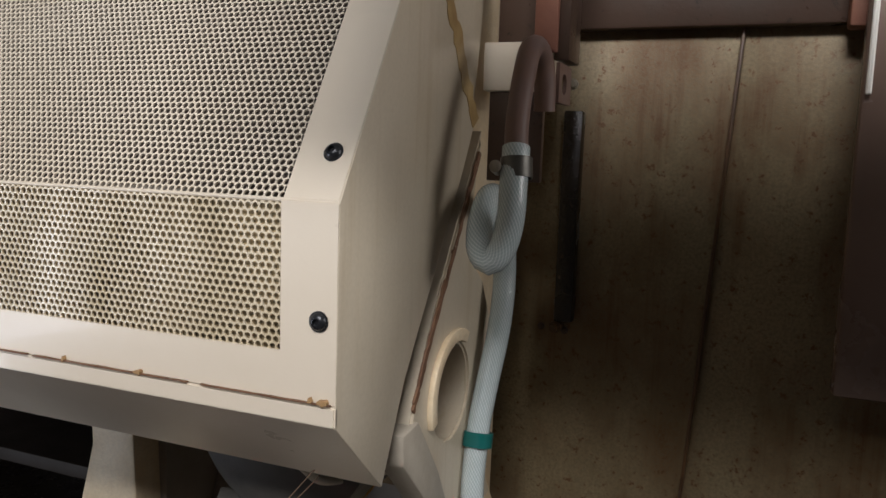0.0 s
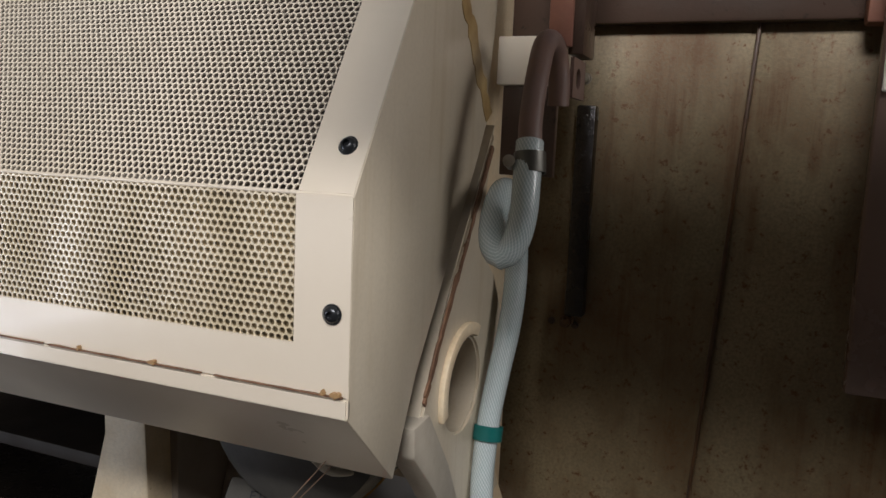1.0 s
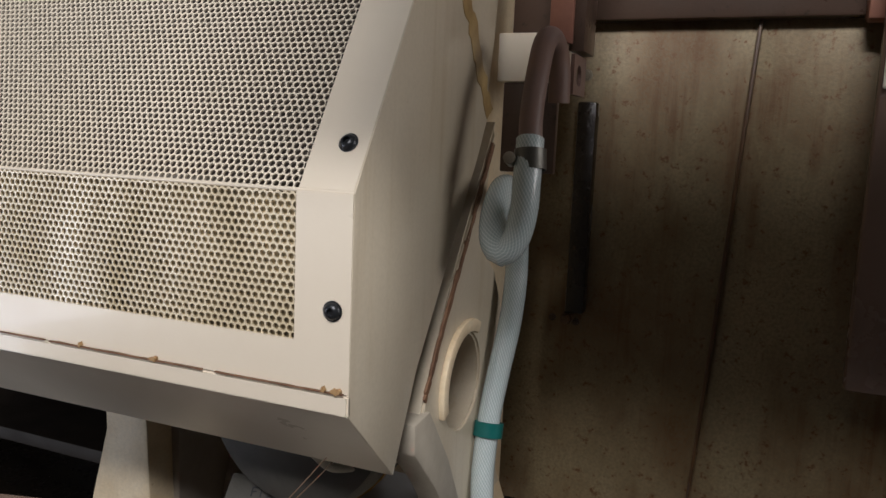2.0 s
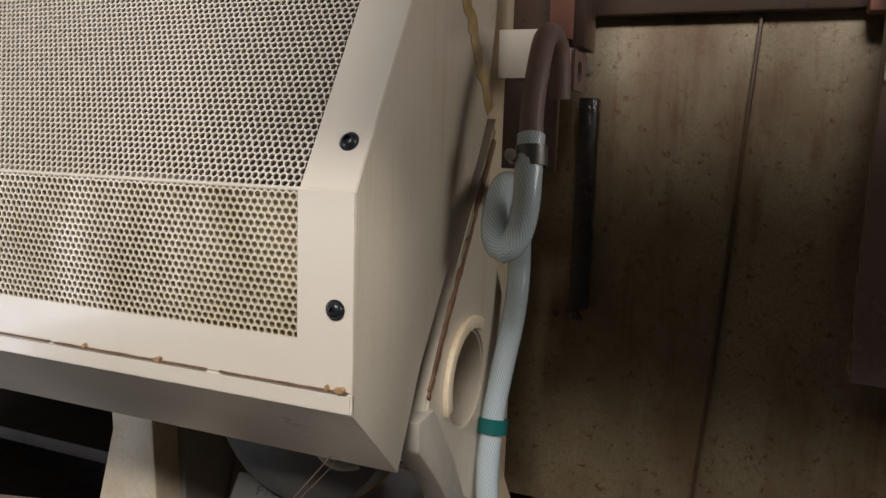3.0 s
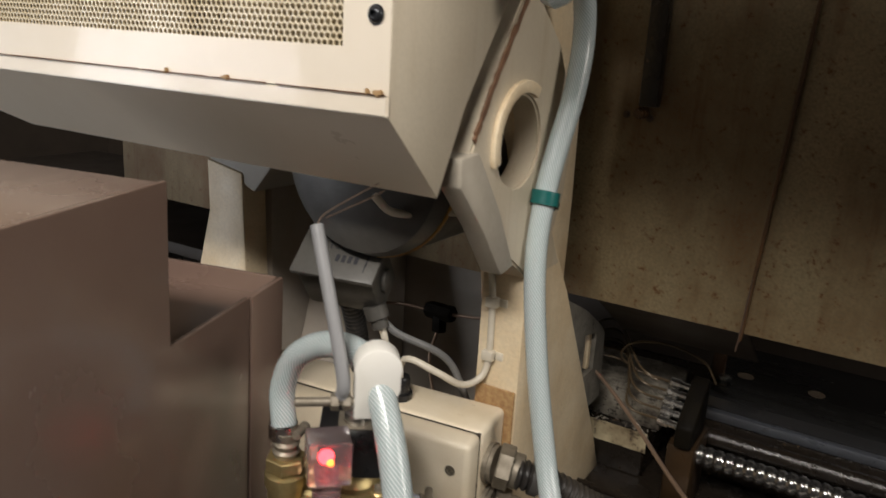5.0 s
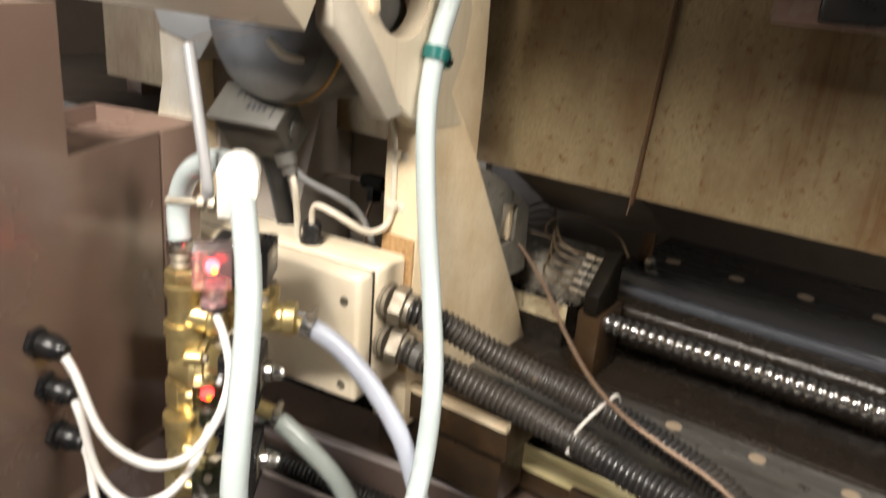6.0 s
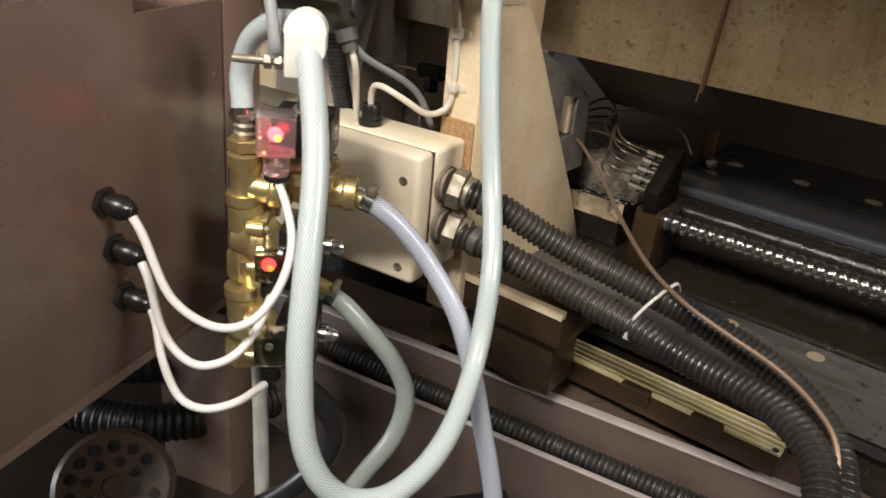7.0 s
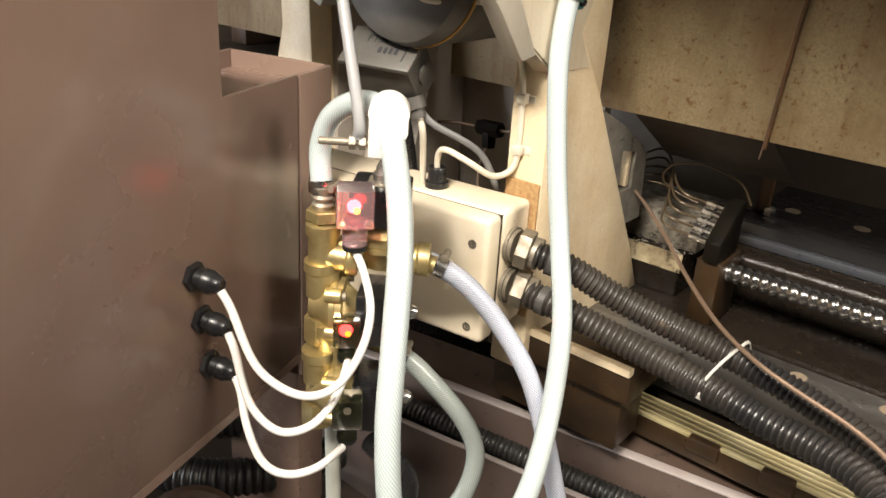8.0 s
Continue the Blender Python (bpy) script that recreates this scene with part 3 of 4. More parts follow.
def bored_plate(poly, a, b, cy, cz, r, bevel=0.003):
    bm = prism(poly, "x", a, b, 0)
    me = bpy.data.meshes.new("tmp")
    bm.to_mesh(me)
    bm.free()
    ob = new("tmp_plate", me)
    cut = lathe([(-0.1, r), (0.2, r)], ((a + b) / 2 - 0.05, cy, cz), (1, 0, 0), 40)
    me2 = bpy.data.meshes.new("tmp2")
    cut.to_mesh(me2)
    cut.free()
    ob2 = new("tmp_cut", me2)
    mod = ob.modifiers.new("b", "BOOLEAN")
    mod.object, mod.operation, mod.solver = ob2, "DIFFERENCE", "EXACT"
    got = bpy.data.meshes.new_from_object(ob.evaluated_get(bpy.context.evaluated_depsgraph_get()))
    out = bmesh.new()
    out.from_mesh(got)
    for o in (ob, ob2):
        bpy.data.objects.remove(o)
    for m in (me, me2, got):
        bpy.data.meshes.remove(m)
    if bevel:
        edges = [e for e in out.edges if e.calc_face_angle(0) > 0.5]
        bmesh.ops.bevel(out, geom=edges, offset=bevel, segments=2, affect="EDGES", clamp_overlap=True)
    return out


part("right_leg", prism(leg_plate, "x", 0.0, PX, 0.002), CREAM_CAST, casting)
# boss in the same grimy, shade-darkened cream as the cover side
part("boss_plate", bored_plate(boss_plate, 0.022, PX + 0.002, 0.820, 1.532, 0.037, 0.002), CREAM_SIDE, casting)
part("boss_crescent", prism([(0.820 + r * math.cos(a), 1.532 + r * math.sin(a)) for r, angles in ((0.0395, range(60, 201, 10)), (0.0495, range(200, 59, -10))) for a in (radians(k) for k in angles)], "x", PX + 0.0015, PX + 0.0065, 0.0012), CREAM_CAST, casting, "raised crescent round the bore")
part("back_plate", prism([(0.90, 1.36), (0.993, 1.36), (0.994, 1.45), (0.985, 1.70), (0.96, 1.95), (0.84, 1.95), (0.84, 1.65)], "x", -0.02, 0.028, 0.002), CREAM_CAST, casting)
part("rusted_edge", prism(ragged([(0.744, 1.538), (0.760, 1.566), (0.803, 1.628), (0.862, 1.716)], 0.0065, 8), "x", PX + 0.0012, PX + 0.0032), RUSTY, casting, "rusted scraped edge of the joint face")
part("gusset", prism([(0.724, 1.528), (0.750, 1.530), (0.790, 1.480), (0.822, 1.428), (0.800, 1.424), (0.764, 1.468), (0.726, 1.506)], "x", 0.030, PX + 0.005, 0.002), GUSSET, casting, "bare grey gusset under the cover")
left_plate = [(-0.435, 1.07), (-0.30, 1.07), (-0.308, 1.263), (-0.316, 1.45), (-0.372, 1.46), (-0.37, 1.40), (-0.408, 1.26)]
part("left_leg", prism(left_plate, "y", 0.865, 1.14, 0.003), CREAM_CAST, casting)
# inside faces and arch are greyer than the cream legs
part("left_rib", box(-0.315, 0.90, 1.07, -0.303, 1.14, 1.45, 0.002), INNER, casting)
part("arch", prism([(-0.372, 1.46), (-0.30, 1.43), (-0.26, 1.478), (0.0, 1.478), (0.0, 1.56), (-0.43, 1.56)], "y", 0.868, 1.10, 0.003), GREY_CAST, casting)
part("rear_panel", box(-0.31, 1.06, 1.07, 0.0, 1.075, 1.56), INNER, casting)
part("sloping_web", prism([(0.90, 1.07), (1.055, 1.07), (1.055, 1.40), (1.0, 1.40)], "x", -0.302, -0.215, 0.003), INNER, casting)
# black instead of cream: shade under the junction box is in the colour
part("base", box(-0.46, 0.962, 1.02, PX - 0.001, 1.20, 1.069, 0.003), OILY, casting)

part("bore_floor", lathe([(0, 0.052), (0.002, 0.052)], (0.004, 0.820, 1.532), (1, 0, 0), 32), CREAM_CAST, casting)

motor = thing("electric_motor", "dark grey electric motor with terminal box under the cover", "motor")
part("housing", lathe([(0, 0.060), (0.008, 0.078), (0.022, 0.084), (0.20, 0.084), (0.21, 0.07)], (-0.078, 0.770, 1.502), (0, 1, 0), 36), GREY_METAL, motor)
part("gasket", lathe([(0, 0.0852), (0.004, 0.0852)], (-0.078, 0.795, 1.502), (0, 1, 0), 40), ORANGE, motor, "orange gasket ring")
tx = Vector((0.95, 0.24, -0.02)).normalized()
ty = Vector((0.1, 0.78, 0.60))
ty = (ty - tx * ty.dot(tx)).normalized()
tz = tx.cross(ty)
tb = Matrix.Translation((-0.098, 0.765, 1.400)) @ Matrix((tx, ty, tz)).transposed().to_4x4()
GP, GD = tb @ Vector((0.030, 0.006, -0.045)), Vector((0.35, 0.1, -1)).normalized()
tbox = part("terminal_box", box(-0.037, 0.003, -0.056, 0.037, 0.046, -0.0065, 0.004, m=tb), GREY_METAL, motor, "scuffed grey terminal box with handwriting")
part("lid", box(-0.040, 0.0, -0.006, 0.040, 0.048, 0.0, 0.002, m=tb), GREY_METAL, tbox)
part("side_plug", lathe([(0, 0.011), (0.004, 0.011), (0.005, 0.008)], tb @ Vector((0.037, 0.024, -0.03)), tx, 20), GREY_METAL, tbox)
part("cable_gland", lathe([(0, 0.011), (0.012, 0.011), (0.013, 0.008), (0.022, 0.008)], GP, GD, 14), GREY_METAL, tbox)


def lettering(text, m, size, parent, mat_=None, extrude=0.0002):
    cu = bpy.data.curves.new("lettering", "FONT")
    cu.body, cu.size, cu.extrude, cu.align_x = text, size, extrude, "CENTER"
    tmp = bpy.data.objects.new("tmp_text", cu)
    scene.collection.objects.link(tmp)
    me = bpy.data.meshes.new_from_object(tmp.evaluated_get(bpy.context.evaluated_depsgraph_get()))
    bpy.data.objects.remove(tmp)
    bpy.data.curves.remove(cu)
    me.transform(m)
    me.materials.clear()
    me.materials.append(mat_ or INK)
    ob = new("lettering", me)
    ob.parent = parent
    return ob


lettering("FT506", tb @ Matrix.Translation((-0.004, 0.030, 0.0002)) @ Matrix.Rotation(0.06, 4, "Z"), 0.012, tbox)
for k in range(4):
    part("ink_bar", box(-0.002 + 0.006 * k, 0.017, 0.0001, 0.0015 + 0.006 * k, 0.0245, 0.0004, m=tb), INK, tbox)
part("ink_stroke", box(0.027, 0.010, 0.0001, 0.0282, 0.036, 0.0004, m=tb), INK, tbox)

# ---------------- junction box ----------------
JB = Matrix.Translation((0.047, 0.775, 0)) @ Matrix.Rotation(radians(6.5), 4, "Z")
jbox = thing("junction_box", "cream painted metal junction box with screwed lid", "junction box", at=(-0.0085, 0.0155, -0.004))
part("body", box(-0.330, 0.0285, 1.140, 0.0, 0.086, 1.276, 0.006, 3, m=JB), CREAM_BOX, jbox)
lid = part("lid", box(-0.330, 0.0, 1.140, 0.0, 0.0268, 1.276, 0.006, 3, m=JB), CREAM_BOX, jbox)
part("lid_gap", box(-0.327, 0.0225, 1.1425, -0.0022, 0.0330, 1.2735, m=JB), DARK_IN, jbox)
for x in (-0.315, -0.017):
    for z in (1.156, 1.248):
        part("lid_screw", lathe([(0, 0.0048), (0.0006, 0.0048), (0.0007, 0.0032), (-0.0015, 0.003)], JB @ Vector((x, 0.0, z)), JB.to_3x3() @ Vector((0, -1, 0)), 16), DULL_STEEL, lid)
for z, y in ((1.236, 0.05), (1.192, 0.048)):
    base = JB @ Vector((0.0, y, z))
    dx = Vector((0.95, 0.35, -0.18)).normalized()
    gl = part("conduit_gland", lathe([(0, 0.0195), (0.004, 0.0195), (0.004, 0.0175), (0.008, 0.0175)], base, (1, 0.1, 0), 24), DULL_STEEL, jbox, "dull nickel conduit gland")
    part("nut", hexbar(base + Vector((0.008, 0.001, 0)), dx, 0.036, 0.014), DULL_STEEL, gl)
    part("sleeve", lathe([(0, 0.0165), (0.010, 0.0165), (0.011, 0.015)], base + dx * 0.021, dx, 24), DULL_STEEL, gl)
tg = part("top_gland", lathe([(0, 0.0125), (0.006, 0.0125), (0.007, 0.0098), (0.020, 0.0098), (0.022, 0.0088), (0.022, 0.005), (0.016, 0.0045)], (-0.054, 0.814, 1.2762), (0, 0, 1), 20), BLACK_PLASTIC, jbox, "black plastic cable gland")
part("rust_mark", box(0.002, 0.8598, 1.14, 0.044, 0.8622, 1.293, 0.0006, 1), RUST_PAINT, casting, "brown rust patch behind the box")

# ---------------- hoses ----------------
hose = thing("braided_hose", "clear braided water hose looping from hook to pipe", "hose")
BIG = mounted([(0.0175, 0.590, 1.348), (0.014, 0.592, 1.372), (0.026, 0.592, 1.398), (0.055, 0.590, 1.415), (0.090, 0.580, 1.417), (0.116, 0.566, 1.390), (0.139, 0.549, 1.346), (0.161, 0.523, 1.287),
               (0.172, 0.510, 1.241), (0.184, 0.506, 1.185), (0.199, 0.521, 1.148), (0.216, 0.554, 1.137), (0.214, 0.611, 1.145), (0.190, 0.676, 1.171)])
BIG += [Vector(p) for p in ((0.125, 0.800, 1.184), (0.090, 0.838, 1.249), (0.066, 0.852, 1.335), (0.0510, 0.862, 1.420), (0.0497, 0.872, 1.480), (0.0520, 0.884, 1.5205), (0.0555, 0.896, 1.5577), (0.0570, 0.902, 1.5864), (0.0565, 0.906, 1.6150),
                            (0.058, 0.894, 1.646), (0.062, 0.862, 1.674), (0.0670, 0.826, 1.680), (0.0688, 0.803, 1.6640), (0.0730, 0.790, 1.6470), (0.0815, 0.785, 1.6385), (0.0900, 0.787, 1.6480), (0.0942, 0.789, 1.6673), (0.0945, 0.791, 1.690), (0.0935, 0.797, 1.7105), (0.093, 0.799, 1.716))]
part("tube", sweep(BIG, 0.0096, 0.004, 24), HOSE, hose)
hose2 = thing("braided_hose", "bluish clear braided hose hanging from the upper valve", "hose")
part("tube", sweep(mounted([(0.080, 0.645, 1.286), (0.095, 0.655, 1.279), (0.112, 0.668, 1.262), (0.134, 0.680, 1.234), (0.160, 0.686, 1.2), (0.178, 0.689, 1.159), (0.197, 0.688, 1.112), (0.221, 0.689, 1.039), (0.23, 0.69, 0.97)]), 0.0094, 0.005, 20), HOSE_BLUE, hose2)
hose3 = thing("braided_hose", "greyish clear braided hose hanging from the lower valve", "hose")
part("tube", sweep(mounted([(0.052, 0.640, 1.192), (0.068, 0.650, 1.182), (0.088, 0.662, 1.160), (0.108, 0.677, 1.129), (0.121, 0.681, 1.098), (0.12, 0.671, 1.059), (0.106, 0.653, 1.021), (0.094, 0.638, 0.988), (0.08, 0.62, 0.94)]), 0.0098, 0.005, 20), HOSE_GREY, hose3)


def worm_clamp(p, d, r, parent, side=(1, 0, 0), width=0.011, steel=None):
    """A steel band with slots and a screw housing."""
    p, d = Vector(p), Vector(d).normalized()
    band = part("worm_clamp", lathe([(-width / 2, r), (-width / 2, r + 0.0011), (width / 2, r + 0.0011), (width / 2, r)], p, d, 28, False), steel or STEEL, parent, "slotted steel worm clamp")
    s = Vector(side)
    s = (s - d * s.dot(d)).normalized()
    tdir = d.cross(s)
    part("clamp_screw", join(lathe([(-0.007, 0.0034), (0.005, 0.0034), (0.005, 0.0042), (0.010, 0.0042), (0.0105, 0.003)], p + s * (r + 0.0035), tdir, 12),
                             ), DULL_STEEL, band)
    return band


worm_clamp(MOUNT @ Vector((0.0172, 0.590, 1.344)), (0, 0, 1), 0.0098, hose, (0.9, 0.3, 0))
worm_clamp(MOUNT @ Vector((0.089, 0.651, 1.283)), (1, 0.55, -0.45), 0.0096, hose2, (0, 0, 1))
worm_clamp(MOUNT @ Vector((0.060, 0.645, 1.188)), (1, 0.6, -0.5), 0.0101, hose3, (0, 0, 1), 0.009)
worm_clamp((0.0948, 0.7955, 1.702), (-0.1, 0.2, 1), 0.0099, hose, (-1, -0.2, 0.0), 0.014, OLD_STEEL)

tclip = thing("pipe_clip", "teal rubber clip holding the hose to the column", "clip", at=(-0.0095, 0.040, -0.006))
part("band", lathe([(-0.006, 0.0098), (-0.006, 0.0125), (0.006, 0.0125), (0.006, 0.0098)], (0.0595, 0.832, 1.484), (0.0, 0.25, 1), 26, False), TEAL, tclip)
part("tab", box(0.0485, 0.843, 1.468, 0.060, 0.858, 1.484, 0.002), TEAL, tclip)
part("screw", hexbar((0.060, 0.851, 1.475), (1, 0, 0), 0.007, 0.004), BLACK_STEEL, tclip)

# steel pipe that the hose is pushed on, its flat bar and bracket
pipe = thing("coolant_pipe", "purple-brown painted bent steel pipe above the hose", "pipe")
part("tube", sweep([(0.094, 0.798, 1.706), (0.091, 0.805, 1.730), (0.090, 0.818, 1.760), (0.089, 0.836, 1.785), (0.090, 0.852, 1.790), (0.091, 0.866, 1.782), (0.092, 0.872, 1.766), (0.092, 0.874, 1.745)], 0.0082, 0.004, 20), PIPE, pipe)
bar = thing("support_bar", "red oxide flat bar with drilled bracket holding the pipe", "bracket")
part("bar", box(0.080, 0.878, 1.790, 0.098, 0.884, 2.05, 0.001), RED_OXIDE, bar)
part("side_bar", box(0.094, 0.886, 1.785, 0.106, 0.925, 2.05, 0.001), BROWN_DARK, bar)
part("bracket", bored_plate([(0.876, 1.752), (0.916, 1.752), (0.916, 1.782), (0.876, 1.782)], 0.099, 0.102, 0.893, 1.767, 0.008, 0), PIPE, bar)
# stay made wider and black to take in the shadow beside it
part("long_stay", box(0.074, 1.018, 1.552, 0.092, 1.0330, 1.755, 0.002), OILY, bar, "black stay down the guard, widened for the shadow along it")
part("nipple", lathe([(0, 0.006), (0.012, 0.006), (0.012, 0.004), (0.02, 0.004)], (0.075, WALL_Y - 0.001, 1.545), (0, -1, 0), 14), BROWN_RUST, bar)
ledge = thing("cream_bracket", "cream angle bracket behind the cover, shadow below it in dark brown", "bracket")
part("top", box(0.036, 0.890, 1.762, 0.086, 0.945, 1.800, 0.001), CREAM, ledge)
# dark brown face that paints the shadow beneath the cream block
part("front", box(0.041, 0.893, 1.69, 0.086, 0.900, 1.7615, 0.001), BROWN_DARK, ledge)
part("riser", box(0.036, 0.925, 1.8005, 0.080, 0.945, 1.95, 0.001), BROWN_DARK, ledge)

# ---------------- hook clip and hanging tube ----------------
hook = thing("hose_hanger", "white nylon hose saddle on a threaded stud", "hanger")
hm = Matrix.Translation((0.106, 0.568, 1.412)) @ Matrix.Rotation(radians(42), 4, "Z")
arch = [(-0.0125, -0.020)] + [(-0.0125, 0.006)] + [(0.0132 * math.cos(math.pi - math.pi * k / 12), 0.008 + 0.0132 * math.sin(math.pi * k / 12)) for k in range(13)] + [(0.0125, 0.006), (0.0125, -0.004), (0.004, -0.020)]
sad = prism(arch, "y", 0.001, 0.017, 0.0012)
sad.transform(hm)
part("saddle", sad, NYLON, hook)
rodm = hm.to_3x3() @ Vector((-1, 0, 0))
rod0 = hm @ Vector((-0.010, 0.007, -0.012))
part("stud", lathe([(0, 0.0026), (0.034, 0.0026), (0.0345, 0.002)], rod0, rodm, 12), DULL_STEEL, hook, "threaded steel stud")
for k in (0.004, 0.0105):
    part("nut", hexbar(rod0 + rodm * k, rodm, 0.0085, 0.0045), DULL_STEEL, hook)
tubeg = thing("hanging_tube", "ribbed grey sleeve hanging on a copper wire hook", "tube")
TG = mounted([rod0 + rodm * 0.009 + Vector((0, 0, 0.003)), rod0 + rodm * 0.0095 + Vector((0, 0, 0.02))]) + [Vector((-0.0046, 0.6400, 1.4853))]
part("sleeve", sweep(TG, ribbed(0.0046, 0.0002, 0.0016), 0.0008, 12), GREY_TUBE, tubeg)
part("wire", sweep([(-0.0046, 0.640, 1.483), (-0.0050, 0.648, 1.491), (-0.0060, 0.690, 1.500), (-0.0066, 0.711, 1.5035), (-0.0072, 0.717, 1.499), (-0.0066, 0.708, 1.4955), (-0.0056, 0.650, 1.488)], 0.0004, 0.002, 6), COPPER, tubeg, "copper wire hook through the cover's lower edge")

# ---------------- valves ----------------
manifold = thing("brass_manifold", "yellow brass pipe manifold beside the control cabinet", "pipe fitting")
MX, MY = 0.020, 0.590
part("upper_tee", lathe([(0, 0.0105), (0.004, 0.0135), (0.012, 0.0135), (0.016, 0.0115), (0.040, 0.0115), (0.044, 0.0135), (0.052, 0.0135), (0.054, 0.010)], (MX, MY, 1.262), (0, 0, 1), 24), BRASS, manifold)
part("hex_nipple", hexbar((MX, MY, 1.317), (0, 0, 1), 0.023, 0.009), BRASS, manifold)
part("hose_tail", lathe([(0, 0.0075), (0.004, 0.009), (0.006, 0.0075), (0.01, 0.009), (0.012, 0.0075), (0.018, 0.0088)], (MX, MY, 1.326), (0, 0, 1), 18), DULL_STEEL, manifold)
part("side_branch", lathe([(0, 0.0110), (0.018, 0.0110), (0.020, 0.013), (0.028, 0.013)], (MX, MY, 1.288), (0.75, 0.6, -0.1), 20), BRASS, manifold)
part("nipple", lathe([(0, 0.0095), (0.014, 0.0095)], (MX + 0.002, MY, 1.248), (0, 0, 1), 18), BRASS, manifold)
part("lower_pipe", lathe([(0, 0.0115), (0.01, 0.0125), (0.018, 0.010), (0.05, 0.010), (0.055, 0.012), (0.065, 0.012)], (MX + 0.012, MY - 0.001, 1.165), (-0.08, 0, 1), 20), BRASS, manifold)
part("bracket", box(MX - 0.022, MY + 0.006, 1.19, MX - 0.004, MY + 0.010, 1.245, 0.001), BRASS, manifold)
for z in (1.20, 1.235):
    part("bracket_screw", lathe([(0, 0.005), (0.003, 0.005), (0.004, 0.003)], (MX - 0.013, MY + 0.006, z), (0.3, -1, 0), 14), BLACK_STEEL, manifold)
VD = Vector((0.80, 0.60, 0)).normalized()
VS = Vector((0.60, -0.80, 0)).normalized()


def solenoid_valve(centre, axis, label, connector, led, coil_dir, tail=True):
    """A brass diaphragm valve: body, bolted flange, black coil, connector and cap nut."""
    c, axis, cd = Vector(centre), Vector(axis).normalized(), Vector(coil_dir).normalized()
    v = thing("solenoid_valve", label, "valve")
    prof = [(-0.019, 0.006), (-0.018, 0.012), (-0.008, 0.016), (-0.003, 0.020), (0.0, 0.0225), (0.004, 0.0225), (0.0042, 0.0215), (0.0052, 0.0215), (0.0054, 0.0225), (0.0095, 0.0225), (0.0105, 0.018), (0.016, 0.014), (0.020, 0.011)]
    body = part("body", lathe(prof, c, cd, 28), BRASS, v)
    side = cd.cross(axis).normalized()
    for k in range(4):
        ang = math.pi / 4 + math.pi / 2 * k
        q = c + (axis * math.cos(ang) + side * math.sin(ang)) * 0.0235
        ear = part("flange_ear", lathe([(-0.003, 0.0055), (0.0, 0.006), (0.009, 0.006), (0.010, 0.005)], q, cd, 14), BRASS, body)
        part("bolt", lathe([(0, 0.0034), (0.0032, 0.0034), (0.0034, 0.002), (0.002, 0.0018)], q + cd * 0.010, cd, 12), DULL_STEEL, ear)
    part("port", lathe([(0.008, 0.012), (0.028, 0.012), (0.030, 0.0135), (0.038, 0.0135)], c - cd * 0.010, axis, 20), BRASS, body)
    part("hex_port", hexbar(c - cd * 0.010 - axis * 0.034, axis, 0.024, 0.024), BRASS, body)
    m = Matrix.Translation(c + cd * 0.021) @ Matrix((axis, side, cd)).transposed().to_4x4()
    coil = part("coil", box(-0.024, -0.021, 0.0, 0.020, 0.021, 0.030, 0.002, m=m), BLACK_PLASTIC, v, "black moulded coil")
    part("coil_plate", box(-0.012, -0.012, 0.0302, 0.010, 0.012, 0.0306, m=m), DULL_STEEL, coil)
    part("cap_nut", lathe([(0, 0.0085), (0.007, 0.0085), (0.008, 0.0065), (0.012, 0.0062), (0.016, 0.004), (0.017, 0.001)], c + cd * 0.0515, cd, 6 if not tail else 18), STEEL, coil)
    return v, m


up = Vector((0, 0, 1))
v1, _ = solenoid_valve((0.052, 0.622, 1.298), VD, "brass solenoid valve with black coil and lit connector", None, True, (0, 0, 1))
v2, _ = solenoid_valve((0.028, 0.594, 1.245), (0, 0, 1), "brass solenoid valve lying sideways with black coil", None, True, VD)
v3, _ = solenoid_valve((0.034, 0.586, 1.170), (0, 0, 1), "lower brass solenoid valve with black coil", None, False, VD)


def din_connector(p, out, parent, mat_, lit, size=1.0):
    """A square plug with a screw, a round cable neck below and a small lamp inside."""
    p, out = Vector(p), Vector(out).normalized()
    side = up.cross(out).normalized()
    m = Matrix.Translation(p) @ Matrix((side, out, up)).transposed().to_4x4() @ Matrix.Scale(size, 4)
    c = part("connector", box(-0.0125, -0.010, -0.012, 0.0125, 0.012, 0.015, 0.002, m=m), mat_, parent, "clear plug housing")
    part("neck", lathe([(0, 0.0085 * size), (0.014 * size, 0.0085 * size)], m @ Vector((0, 0, -0.0265)), up, 16), mat_, c)
    part("grommet", lathe([(0, 0.0085 * size), (0.003, 0.0088 * size)], m @ Vector((0, 0, -0.0300)), up, 16), BLACK_PLASTIC, c)
    if not lit:
        part("contact_block", box(-0.008, -0.009, -0.009, 0.008, -0.004, 0.011, m=m), BLACK_PLASTIC, c)
    if lit:
        part("indicator", lathe([(0, 0.0020), (0.001, 0.0058), (0.003, 0.0054), (0.0045, 0.002)], m @ Vector((-0.001, 0.001, 0.0)), out, 9), LED, c, "glowing red indicator")
        part("indicator_core", lathe([(0, 0.0028), (0.001, 0.0024)], m @ Vector((0.001, 0.0064, -0.001)), out, 7), LED_CORE, c)
    if not lit:
        part("centre_screw", lathe([(0, 0.003), (0.002, 0.003)], m @ Vector((0.0, 0.0122, 0.009)), out, 12), DULL_STEEL, c)
    return c


din_connector((0.055, 0.590, 1.338), VS + Vector((0.25, 0, 0)), v1, CLEAR_RED, True, 1.1)
din_connector((0.056, 0.583, 1.237), VS + Vector((0.25, 0, 0)), v2, CLEAR_DARK, True, 0.85)
